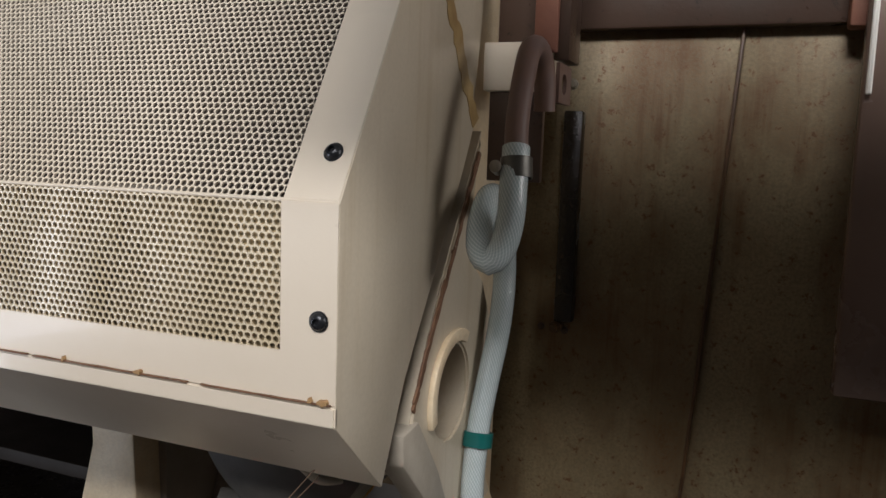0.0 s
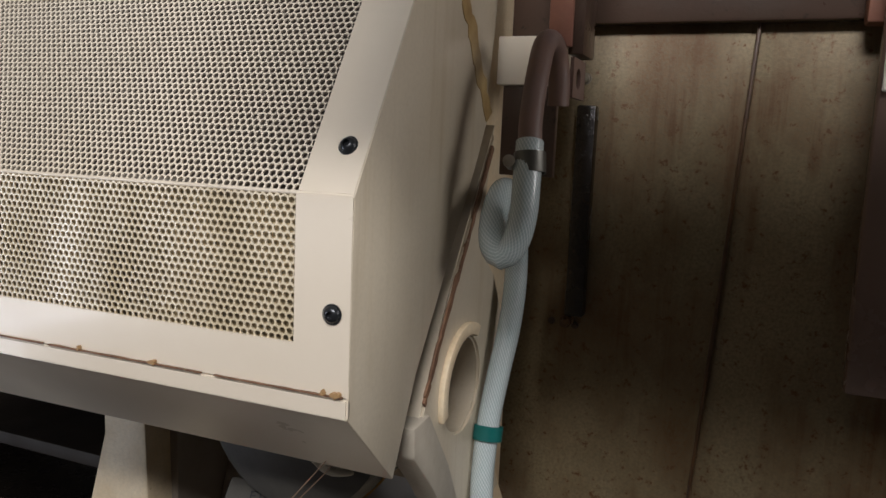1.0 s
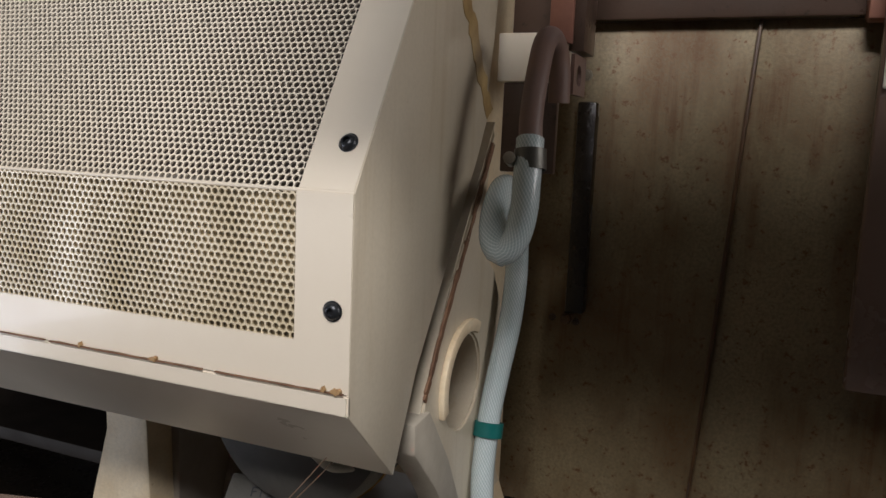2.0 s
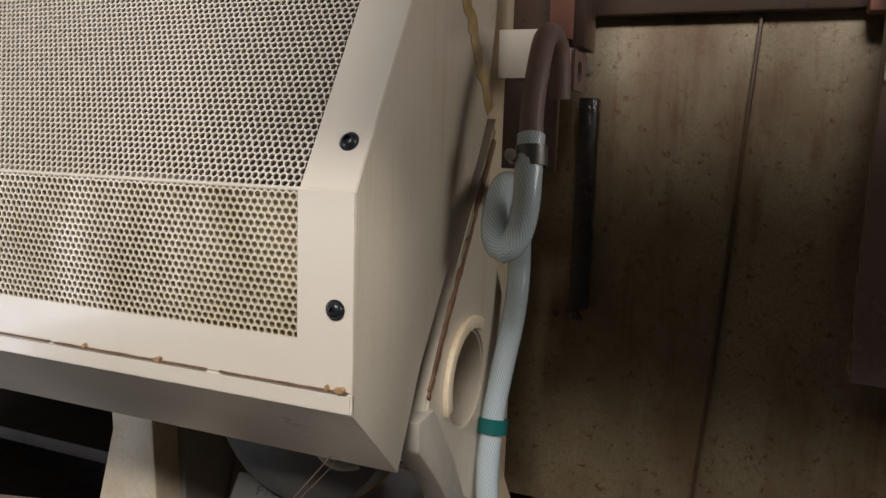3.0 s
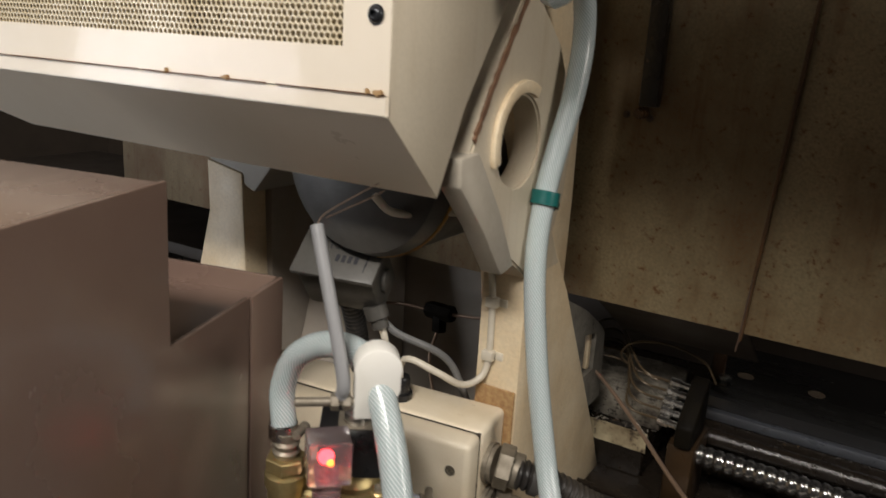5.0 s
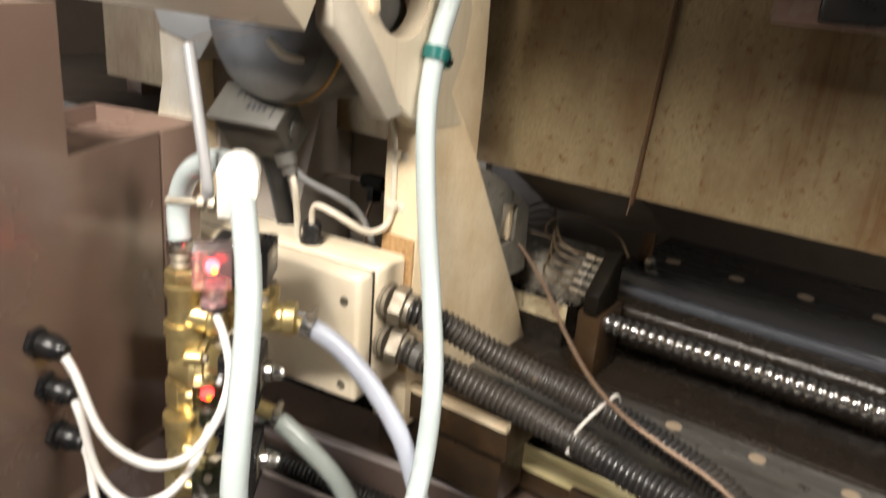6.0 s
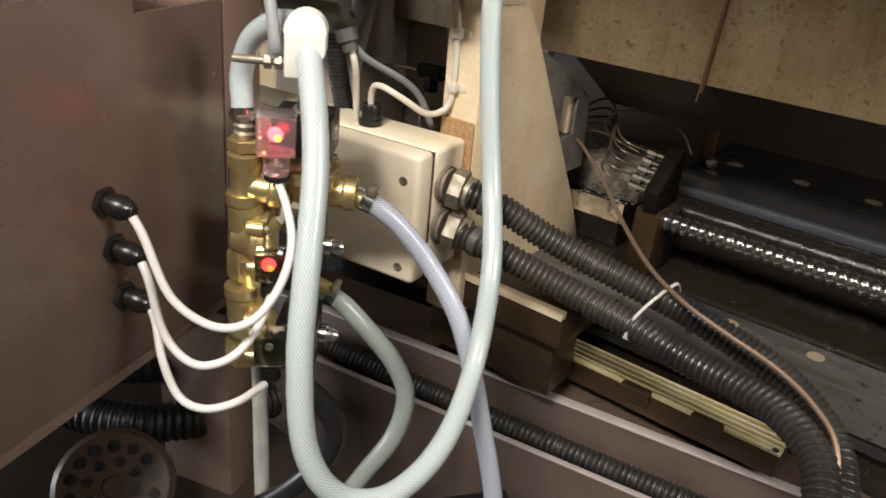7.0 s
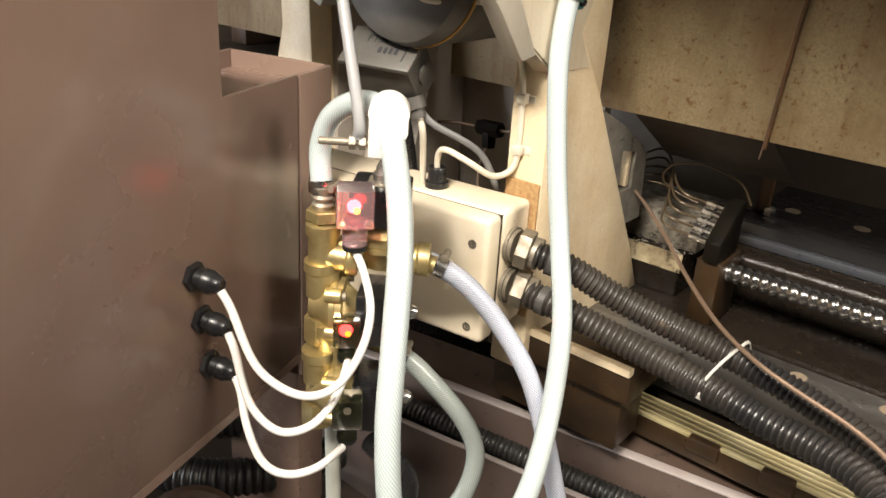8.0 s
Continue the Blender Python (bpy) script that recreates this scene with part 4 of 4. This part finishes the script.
din_connector((0.070, 0.572, 1.175), VS + Vector((0.25, 0, 0)), v3, CLEAR_DARK, False, 0.95)
part("outlet", lathe([(0, 0.010), (0.010, 0.010), (0.012, 0.0075), (0.03, 0.0075)], (0.062, 0.632, 1.292), (1, 0.55, -0.3), 16), BRASS, v1)
part("outlet", lathe([(0, 0.009), (0.010, 0.009), (0.012, 0.0075), (0.028, 0.0075)], (0.038, 0.630, 1.203), (1, 0.6, -0.45), 16), BRASS, v3)

# ---------------- control cabinet ----------------
cab = thing("control_cabinet", "brown painted steel control cabinet with open-topped lower box", "cabinet")
U = Vector((-0.300, 0.954, 0))
N = Vector((0.954, 0.300, 0))
CORNER = Vector((-0.0415, 0.617, 0))
cm = Matrix(((U.x, -N.x, 0, CORNER.x), (U.y, -N.y, 0, CORNER.y), (0, 0, 1, 0), (0, 0, 0, 1)))
# in the cabinet's own axes: x along its face away from the viewer, y into it
part("tall_body", box(-0.62, 0.0045, 1.156, -0.0925, 0.30, 1.509, 0.002, m=cm), BROWN, cab)
face = prism([(-0.62, 1.156), (0.0, 1.156), (0.0, 1.412), (-0.092, 1.412), (-0.092, 1.510), (-0.62, 1.510)], "y", 0.0, 0.004, 0.001)
face.transform(cm)
bmesh.ops.recalc_face_normals(face, faces=face.faces)
part("face_panel", face, BROWN, cab)
part("end_panel", box(0.0015, -0.001, 1.130, 0.050, 0.004, 1.412, 0.0015, m=cm), BROWN, cab)
part("end_wall", box(0.046, 0.0045, 1.130, 0.050, 0.10, 1.412, 0.001, m=cm), BROWN, cab)
part("back_wall", box(-0.0915, 0.10, 1.156, 0.050, 0.104, 1.412, 0.001, m=cm), BROWN, cab)
part("tray_floor", box(-0.0915, 0.0045, 1.394, 0.0455, 0.0995, 1.397, m=cm), BROWN, cab)
part("bottom", box(-0.60, 0.004, 1.150, 0.06, 0.29, 1.1555, m=cm), BROWN_DARK, cab)
skirt = strip(cm @ Vector((-0.62, 0.0, 1.1555)), cm @ Vector((0.0, 0.0, 1.1555)), (0, 0, -1), 0.010, 0.003, N, 0.0008)
part("skirt", skirt, BROWN, cab, "bent lower skirt of the cabinet")
part("leg", box(0.004, 0.006, 0.15, 0.050, 0.09, 1.128, 0.003, m=cm), BROWN, cab)
for z, s in ((1.294, -0.134), (1.257, -0.129), (1.216, -0.124)):
    base = cm @ Vector((s, 0, z))
    g = part("cable_gland", hexbar(base, N, 0.019, 0.004), BLACK_PLASTIC, cab, "black plastic cable gland")
    part("body", lathe([(0, 0.0072), (0.005, 0.0072), (0.006, 0.0088), (0.012, 0.0088), (0.014, 0.0074), (0.018, 0.0066), (0.020, 0.0044), (0.019, 0.0032)], base + N * 0.004, N + Vector((0.1, 0.15, -0.15)), 14), BLACK_PLASTIC, g)

CAB = [[(0.0216, 0.496, 1.289), (0.030, 0.498, 1.277), (0.048, 0.502, 1.240), (0.066, 0.512, 1.223), (0.082, 0.525, 1.218), (0.091, 0.543, 1.224), (0.093, 0.563, 1.245), (0.086, 0.578, 1.269), (0.070, 0.586, 1.291), (0.055, 0.588, 1.308)],
       [(0.0200, 0.501, 1.252), (0.029, 0.500, 1.241), (0.040, 0.501, 1.206), (0.056, 0.505, 1.190), (0.074, 0.511, 1.189), (0.084, 0.529, 1.195), (0.080, 0.553, 1.207), (0.060, 0.581, 1.213)],
       [(0.0190, 0.506, 1.211), (0.029, 0.503, 1.205), (0.044, 0.497, 1.184), (0.060, 0.498, 1.161), (0.080, 0.505, 1.158), (0.089, 0.526, 1.158), (0.078, 0.560, 1.150)]]
for pts in CAB:
    c = thing("control_cable", "white round control cable from cabinet to valve", "cable", "white control cables")
    part("sheath", sweep(pts, 0.0031, 0.004, 12), WHITE_CABLE, c)
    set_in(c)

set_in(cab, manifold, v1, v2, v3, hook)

# ---------------- conduits ----------------
C1 = [(0.062, 0.830, 1.234), (0.091, 0.844, 1.226), (0.139, 0.870, 1.199), (0.215, 0.891, 1.176), (0.268, 0.896, 1.167), (0.335, 0.890, 1.156), (0.382, 0.877, 1.148), (0.420, 0.856, 1.135), (0.444, 0.824, 1.123), (0.460, 0.781, 1.095), (0.465, 0.75, 1.05)]
C2 = [(0.062, 0.828, 1.190), (0.110, 0.832, 1.184), (0.174, 0.846, 1.167), (0.253, 0.849, 1.155), (0.307, 0.843, 1.149), (0.355, 0.836, 1.149), (0.393, 0.823, 1.149), (0.425, 0.801, 1.143), (0.441, 0.776, 1.130), (0.452, 0.74, 1.10), (0.455, 0.715, 1.05)]
for pts in (C1, C2):
    c = thing("conduit", "dusty black corrugated cable conduit from the junction box", "conduit", "corrugated conduits", at=(-0.003, 0.014, -0.005))
    part("corrugated_sleeve", sweep(pts, ribbed(0.0142, 0.0026, 0.0062), 0.00103, 18), CONDUIT, c)
    d0 = (Vector(pts[1]) - Vector(pts[0])).normalized()
    part("end_collar", lathe([(0.014, 0.0140), (0.0142, 0.0155), (0.0225, 0.0155), (0.023, 0.0145)], pts[0], d0, 22, False), GREY_PLASTIC, c, "dark grey end collar pushed into the gland")
tie = thing("cable_tie", "white nylon cable tie round the conduits", "cable tie", at=(-0.002, 0.018, -0.006))
part("strap", sweep([(0.2475, 0.8365, 1.155), (0.2485, 0.839, 1.167), (0.253, 0.858, 1.178), (0.260, 0.884, 1.188), (0.262, 0.900, 1.187), (0.263, 0.908, 1.175)], 0.0016, 0.004, 8, 0.4), TIE, tie)
part("head", box(0.2445, 0.8325, 1.148, 0.2505, 0.8385, 1.156, 0.001), TIE, tie)

# ---------------- bed of the machine ----------------
bed = thing("machine_bed", "oily black cast iron machine bed with steel guideways", "machine bed")
part("casting", box(-1.2, 1.09, 0.45, 1.1, 1.9, 1.085, 0.003), OILY, bed)
part("front_way_body", box(-1.2, 1.03, 0.50, 1.1, 1.0895, 1.05, 0.003), OILY, bed)
fw = part("front_guideway", box(-0.2, 1.006, 1.0505, 1.1, 1.0695, 1.095, 0.0012), GUIDE, bed, "ground steel guideway with filled bolt holes")
part("front_step", box(-0.2, 1.014, 1.030, 1.1, 1.029, 1.0502, 0.002), GUIDE_DARK, bed)
for k in range(9):
    x = 0.285 + 0.0905 * (k - 2)
    part("hole_plug", lathe([(0, 0.0092), (0.0004, 0.0092)], (x, 1.0465, 1.0951), (0, 0, 1), 20), PLUG, fw)
rw = part("rear_guideway", box(0.13, 1.216, 1.086, 1.1, 1.42, 1.190, 0.0015), GUIDE_DARK, bed, "dark oily rear guideway")
for k in range(9):
    x = 0.174 + 0.088 * k
    part("hole_plug", lathe([(0, 0.0105), (0.0004, 0.0105)], (x, 1.3085, 1.1901), (0, 0, 1), 20), PLUG, rw)
part("rear_way_lip", box(0.13, 1.203, 1.163, 1.1, 1.2155, 1.176, 0.003), GUIDE_BLUE, bed, "bluish steel lip")
part("rear_way_skirt", box(0.13, 1.205, 1.086, 1.1, 1.2155, 1.1625, 0.002), OILY, bed)
part("trough_lip", box(-0.2, 1.072, 1.0855, 1.1, 1.078, 1.100, 0.002), OILY, bed)
part("rusty_stop", box(0.136, 1.268, 1.1902, 0.152, 1.280, 1.243, 0.002), BROWN_RUST, bed, "small rusty upright stop")
part("stop_bolt", hexbar((0.156, 1.262, 1.1902), (0, 0, 1), 0.014, 0.012), STEEL, bed)
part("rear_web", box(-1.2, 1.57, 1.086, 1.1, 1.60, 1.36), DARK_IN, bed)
scr = thing("ball_screw", "bright steel threaded ball screw along the bed", "screw")
thread = ribbed(0.0124, 0.0022, 0.0112)
part("threaded_shaft", sweep([(0.158, 1.124, 1.154), (0.4, 1.124, 1.154), (0.8, 1.124, 1.154), (1.1, 1.124, 1.154)], thread, 0.0011, 18), SCREW, scr)
part("bearing_block", box(0.132, 1.095, 1.0855, 0.163, 1.165, 1.172, 0.003), BROWN_OIL, scr, "rusty bearing block")
rod = thing("guide_rod", "dark oily round bar beside the ball screw", "rod")
part("bar", lathe([(0, 0.011), (0.95, 0.011)], (0.15, 1.186, 1.150), (1, 0, 0), 18), OILY, rod)

block = thing("saddle_block", "rusty oily steel block under the conduits", "block")
part("block", box(-0.02, 0.887, 1.075, 0.164, 0.96, 1.1095, 0.002), BROWN_OIL, block)
part("foot", box(-0.02, 0.905, 1.0, 0.15, 0.96, 1.0745, 0.002), BROWN_OIL, block)
part("top_plate", box(-0.02, 0.884, 1.110, 0.163, 0.894, 1.119, 0.001), CREAM_CAST, block, "cream painted top plate")

strips = thing("scale_cover", "oily cream ribbed linear scale cover along the bed", "scale cover")
part("body", box(0.04, 0.966, 0.990, 0.384, 1.012, 1.0155, 0.001), BROWN_OIL, strips)
for k in range(5):
    y = 0.967 + 0.0095 * k
    part("rib", box(0.04, y, 1.0157, 0.384, y + (0.006 if k == 0 else 0.0035), 1.020, 0.0006, 1), SCALE_COVER, strips)
for x in (0.227, 0.308):
    part("notch_plate", box(x - 0.018, 0.961, 1.003, x + 0.018, 0.9735, 1.0212, 0.003), BROWN_OIL, strips, "dark rusty clamp plate")
part("end_screw", lathe([(0, 0.0035), (0.0005, 0.0035)], (0.378, 0.9695, 1.0201), (0, 0, 1), 12), BLACK_STEEL, strips)

apron = thing("machine_apron", "brown painted stepped sheet apron below the bed", "machine guard")
am = Matrix.Translation((0, 0.916, 0.025)) @ Matrix.Rotation(radians(9.1), 4, "Z")
part("upper_ledge", box(-0.5, 0.0, 0.60, 0.9, 0.016, 0.947, 0.002, m=am), APRON, apron)
part("upper_edge", box(-0.5, -0.002, 0.9475, 0.9, 0.012, 0.9505, 0.001, m=am), EDGE, apron, "worn bright top edge")
part("inner_slope", strip(am @ Vector((-0.5, 0.0165, 0.94)), am @ Vector((0.9, 0.0165, 0.94)), (0, 0.7, 0.35), 0.06, 0.002, (0, -0.4, 0.9)), BROWN_DARK, apron)
part("lower_ledge", box(-0.24, -0.046, 0.55, 0.9, -0.040, 0.902, 0.001, m=am), APRON, apron)
part("lower_edge", box(-0.24, -0.047, 0.9025, 0.9, -0.039, 0.905, 0.001, m=am), EDGE, apron, "worn bright top edge")
part("trough", box(-0.24, -0.0395, 0.86, 0.9, -0.001, 0.868, m=am), BROWN_DARK, apron)
trh = thing("trough_hose", "black corrugated hose lying in the apron trough", "hose")
part("corrugated_sleeve", sweep([am @ Vector((-0.26, -0.021, 0.915)), am @ Vector((-0.05, -0.021, 0.908)), am @ Vector((0.2, -0.021, 0.904)), am @ Vector((0.6, -0.021, 0.900))], ribbed(0.0138, 0.0025, 0.0068), 0.0013, 16), DUCT, trh)

# ---------------- lubrication lines beyond the column ----------------
lub = thing("lubrication_manifold", "oily black block with a row of metal tube fittings", "manifold")
part("block", prism([(1.088, 1.1725), (1.150, 1.1725), (1.150, 1.240), (1.136, 1.238), (1.088, 1.198)], "x", 0.140, 0.160, 0.003), GRIME, lub)
LUBE = []
for k in range(5):
    y, z = 1.098 + 0.0095 * k, 1.194 + 0.0082 * k
    f = part("fitting", lathe([(0, 0.0045), (0.012, 0.0045), (0.012, 0.0062), (0.024, 0.0062), (0.025, 0.003)], (0.1415, y, z), (-1, 0.02, 0.06), 10), STEEL, lub)
    LUBE.append((0.117, y, z + 0.0015))
for k, (x, y, z) in enumerate(LUBE):
    tt = thing("oil_line", "thin brown oil line to the manifold", "tube", "oil lines")
    part("tube", sweep([(x, y, z), (x - 0.035, y - 0.01, z + 0.012), (x - 0.07 - 0.01 * k, 1.17 + 0.012 * k, z + 0.03), (-0.07, 1.11 + 0.006 * k, 1.23 - 0.012 * k)], 0.0016, 0.008, 8), OIL_TUBE, tt)
coil = thing("oil_line", "thin coiled steel oil line", "tube")
part("tube", sweep([(0.165, 1.15, 1.235), (0.150, 1.14, 1.262), (0.110, 1.13, 1.276), (0.070, 1.13, 1.268), (0.052, 1.14, 1.245), (0.066, 1.15, 1.228), (0.10, 1.15, 1.22)], 0.0014, 0.006, 8), OIL_TUBE, coil)
cop = thing("copper_line", "dull copper lubrication line tied to the conduits", "tube", at=(-0.002, 0.014, -0.005))
part("tube", sweep([(-0.02, 1.11, 1.262), (0.0, 1.101, 1.248), (0.045, 1.085, 1.232), (0.104, 1.044, 1.208), (0.164, 0.981, 1.193), (0.227, 0.912, 1.189), (0.278, 0.872, 1.187), (0.321, 0.860, 1.180), (0.372, 0.850, 1.172), (0.409, 0.834, 1.163), (0.436, 0.812, 1.150), (0.452, 0.775, 1.12)], 0.0024, 0.006, 10), COPPER, cop)
lug = thing("casting_lug", "dirty pale cast lug with a slot behind the column", "casting")
part("lug", prism([(0.99, 1.19), (1.125, 1.19), (1.118, 1.275), (1.105, 1.288), (1.0745, 1.307), (1.0745, 1.287), (1.088, 1.284), (1.088, 1.238), (1.052, 1.238), (1.052, 1.292), (1.0735, 1.2872), (1.0735, 1.3075), (1.05, 1.322), (0.99, 1.35)], "x", 0.018, 0.036), LUG, lug)
part("tongue", box(0.014, 1.078, 1.24, 0.032, 1.086, 1.29, 0.001), CREAM_CAST, lug)
shelf = thing("oily_shelf", "oily dirty shelf with swarf behind the column", "shelf")
part("shelf", box(-0.35, 1.145, 1.0855, 0.094, 1.36, 1.145, 0.004), OILY, shelf)
part("edge", box(0.0, 1.1432, 1.122, 0.0965, 1.1448, 1.148), CHIPPED, shelf, "chipped cream front edge")
part("plate", box(-0.05, 1.165, 1.1455, 0.105, 1.29, 1.188, 0.003), DIRTY, shelf, "dirty pale cover plate")

swarf = bmesh.new()
sw = random.Random(11)
for _ in range(260):
    c = Vector((sw.uniform(-0.06, 0.10), sw.uniform(1.15, 1.19) if sw.random() < 0.4 else sw.uniform(1.165, 1.285), 0))
    c.z = 1.1885 if c.y > 1.166 else 1.1455
    a, l, w = sw.uniform(0, 6.3), sw.uniform(0.0015, 0.0045), sw.uniform(0.0006, 0.0016)
    u, v = Vector((math.cos(a), math.sin(a), sw.uniform(-0.1, 0.4))) * l, Vector((-math.sin(a), math.cos(a), 0)) * w
    q = [swarf.verts.new(c + p) for p in (-u - v, u - v, u + v, -u + v)] + [swarf.verts.new(c + Vector((0, 0, 0.0012)))]
    for i in range(4):
        swarf.faces.new((q[i], q[(i + 1) % 4], q[4]))
chips = part("swarf", swarf, DIRTY, None, "", 0)
tagged(chips, "loose oily metal swarf scattered on the shelf", "swarf", kind="stuff")

# ---------------- cables under the cover ----------------
cb = thing("box_cable", "aged cream cable from junction box up the column", "cable", at=COLUMN)
part("sheath", sweep([(-0.0555, 0.8155, 1.29), (-0.054, 0.814, 1.312), (-0.042, 0.812, 1.320), (-0.018, 0.82, 1.311), (-0.001, 0.840, 1.296), (0.010, 0.856, 1.302), (0.014, 0.8595, 1.321), (0.014, 0.860, 1.36), (0.011, 0.860, 1.40), (0.012, 0.842, 1.432), (0.016, 0.815, 1.462), (0.008, 0.79, 1.472), (-0.008, 0.771, 1.471), (-0.026, 0.749, 1.473), (-0.034, 0.736, 1.487)], 0.0033, 0.005, 12), CREAM_CABLE, cb)
for z in (1.377, 1.324):
    k = thing("cable_clip", "clear plastic saddle clip on the column", "clip", "saddle clips", at=COLUMN)
    part("saddle", box(0.008, 0.8545, z - 0.005, 0.020, 0.8640, z + 0.005, 0.0015), CREAM_CABLE, k)
    part("foot", box(0.020, 0.861, z - 0.004, 0.028, 0.8645, z + 0.004, 0.001), CREAM_CABLE, k)
wc = thing("motor_cable", "cream cable dropping from the motor terminal box", "cable")
part("sheath", sweep([GP + GD * 0.016, GP + GD * 0.035, (-0.075, 0.82, 1.30), (-0.08, 0.83, 1.24)], 0.0034, 0.006, 10), CREAM_CABLE, wc)
gc = thing("grey_cable", "grey cable curving behind the junction box", "cable")
part("sheath", sweep([GP + GD * 0.016 + Vector((0.003, 0.003, 0)), GP + GD * 0.03 + Vector((0.008, 0.012, 0)), (-0.03, 0.86, 1.31), (-0.015, 0.88, 1.26)], 0.0036, 0.006, 10), GREY_CABLE, gc)
bp = thing("flexible_conduit", "thick black conduit dropping behind the junction box", "conduit")
part("sleeve", sweep([(-0.115, 0.80, 1.40), (-0.12, 0.83, 1.34), (-0.13, 0.86, 1.26), (-0.13, 0.87, 1.18)], ribbed(0.011, 0.0008, 0.005), 0.00125, 16), BLACK_PLASTIC, bp)
bh = thing("rubber_hose", "thick black rubber hose curving inside the column", "hose")
part("tube", sweep([(-0.06, 0.93, 1.50), (-0.045, 0.95, 1.44), (-0.03, 0.96, 1.36), (-0.03, 0.96, 1.28), (-0.04, 0.95, 1.15)], 0.012, 0.008, 16), BLACK_PLASTIC, bh)
tee = thing("tube_tee", "small dark brass tee with thin lines", "pipe fitting", at=(-0.002, 0.014, 0))
tb0 = part("tee_body", join(hexbar((-0.152, 1.004, 1.288), (1, -0.1, 0.05), 0.018, 0.038), hexbar((-0.134, 1.003, 1.288), (0, 0, -1), 0.017, 0.024)), GRIME, tee)
part("line", sweep([(-0.12, 1.0, 1.289), (-0.06, 1.0, 1.30), (-0.02, 1.01, 1.33)], 0.002, 0.006, 8), COPPER, tee)
part("line", sweep([(-0.15, 1.004, 1.287), (-0.20, 1.0, 1.285), (-0.25, 1.0, 1.27)], 0.002, 0.006, 8), COPPER, tee)
part("line", sweep([(-0.134, 1.003, 1.27), (-0.137, 0.99, 1.23), (-0.12, 0.98, 1.18)], 0.002, 0.006, 8), COPPER, tee)

# ---------------- low down, under the cabinet ----------------
pvc = thing("white_pipe", "speckled white plastic pipe beside the cabinet leg", "pipe")
part("tube", lathe([(0, 0.0068), (0.62, 0.0068)], (0.090, 0.555, 0.60), (-0.075, 0.05, 0.55), 18), material("speckled_white_pipe", (0.42, 0.43, 0.38), 0.5, second=(0.34, 0.34, 0.29), spots=(0.05, 0.05, 0.05), spot_scale=220, spot_level=0.66), pvc)
for pts in ([(-0.30, 0.52, 1.02), (-0.18, 0.56, 1.035), (-0.12, 0.62, 1.04), (-0.10, 0.72, 1.02)], [(-0.30, 0.52, 0.97), (-0.17, 0.54, 0.985), (-0.10, 0.60, 0.985), (-0.08, 0.70, 0.97)]):
    dct = thing("flexible_duct", "fat black ribbed hose under the cabinet", "hose", "ducts under the cabinet")
    part("corrugated_sleeve", sweep(pts, ribbed(0.020, 0.0025, 0.008), 0.0014, 18), DUCT, dct)
    set_in(dct)
fanm = thing("pump_motor", "dark pump motor with slotted fan cowl", "motor")
FC = Vector((-0.158, 0.561, 0.900))
fd = Vector((0.62, -0.40, 0.68)).normalized()
e1 = fd.orthogonal().normalized()
e2 = fd.cross(e1)
part("cowl", lathe([(-0.09, 0.062), (-0.008, 0.062), (0.0, 0.056), (0.001, 0.012), (0.003, 0.010), (0.003, 0.001)], FC, fd, 32), BROWN_DARK, fanm)
for ring, count, size in ((0.026, 8, 0.0055), (0.042, 14, 0.0065)):
    for k in range(count):
        ang = 2 * math.pi * k / count
        part("fan_slot", lathe([(0, size), (0.0015, size)], FC + (e1 * math.cos(ang) + e2 * math.sin(ang)) * ring + fd * 0.0008, fd, 10), BLACK_PLASTIC, fanm)
part("foot", box(FC.x - 0.05, FC.y - 0.02, 0.8065, FC.x + 0.02, FC.y + 0.05, FC.z - 0.03, 0.003), BROWN_DARK, fanm)
for pts, r in (([(0.075, 0.595, 1.135), (0.095, 0.620, 1.09), (0.085, 0.615, 1.04), (0.05, 0.585, 0.99), (0.0, 0.55, 0.95)], 0.010), ([(0.02, 0.52, 0.93), (0.09, 0.58, 0.96), (0.14, 0.66, 0.98), (0.2, 0.75, 0.98)], 0.012)):
    bh2 = thing("rubber_hose", "dark rubber hose below the valves", "hose")
    part("tube", sweep(pts, r, 0.008, 14), BLACK_PLASTIC, bh2)
    set_in(bh2)

set_in(pvc)

# added dark sheet: the shade below the cabinet is put into its colour
tray = thing("dark_underlay", "dark sheet added under the cabinet in place of shade", "tray")
part("plate", box(-0.75, 0.12, 0.80, 0.75, 0.82, 0.806, 0.002), DARK_IN, tray)
for x, y in ((-0.7, 0.16), (0.7, 0.16), (-0.7, 0.78), (0.7, 0.78)):
    part("leg", box(x - 0.015, y - 0.015, 0.0005, x + 0.015, y + 0.015, 0.7995), DARK_IN, tray)

# ---------------- dark machine interior to the left ----------------
inner = thing("machine_interior", "dark brown recessed machine interior with ledges", "machine frame")
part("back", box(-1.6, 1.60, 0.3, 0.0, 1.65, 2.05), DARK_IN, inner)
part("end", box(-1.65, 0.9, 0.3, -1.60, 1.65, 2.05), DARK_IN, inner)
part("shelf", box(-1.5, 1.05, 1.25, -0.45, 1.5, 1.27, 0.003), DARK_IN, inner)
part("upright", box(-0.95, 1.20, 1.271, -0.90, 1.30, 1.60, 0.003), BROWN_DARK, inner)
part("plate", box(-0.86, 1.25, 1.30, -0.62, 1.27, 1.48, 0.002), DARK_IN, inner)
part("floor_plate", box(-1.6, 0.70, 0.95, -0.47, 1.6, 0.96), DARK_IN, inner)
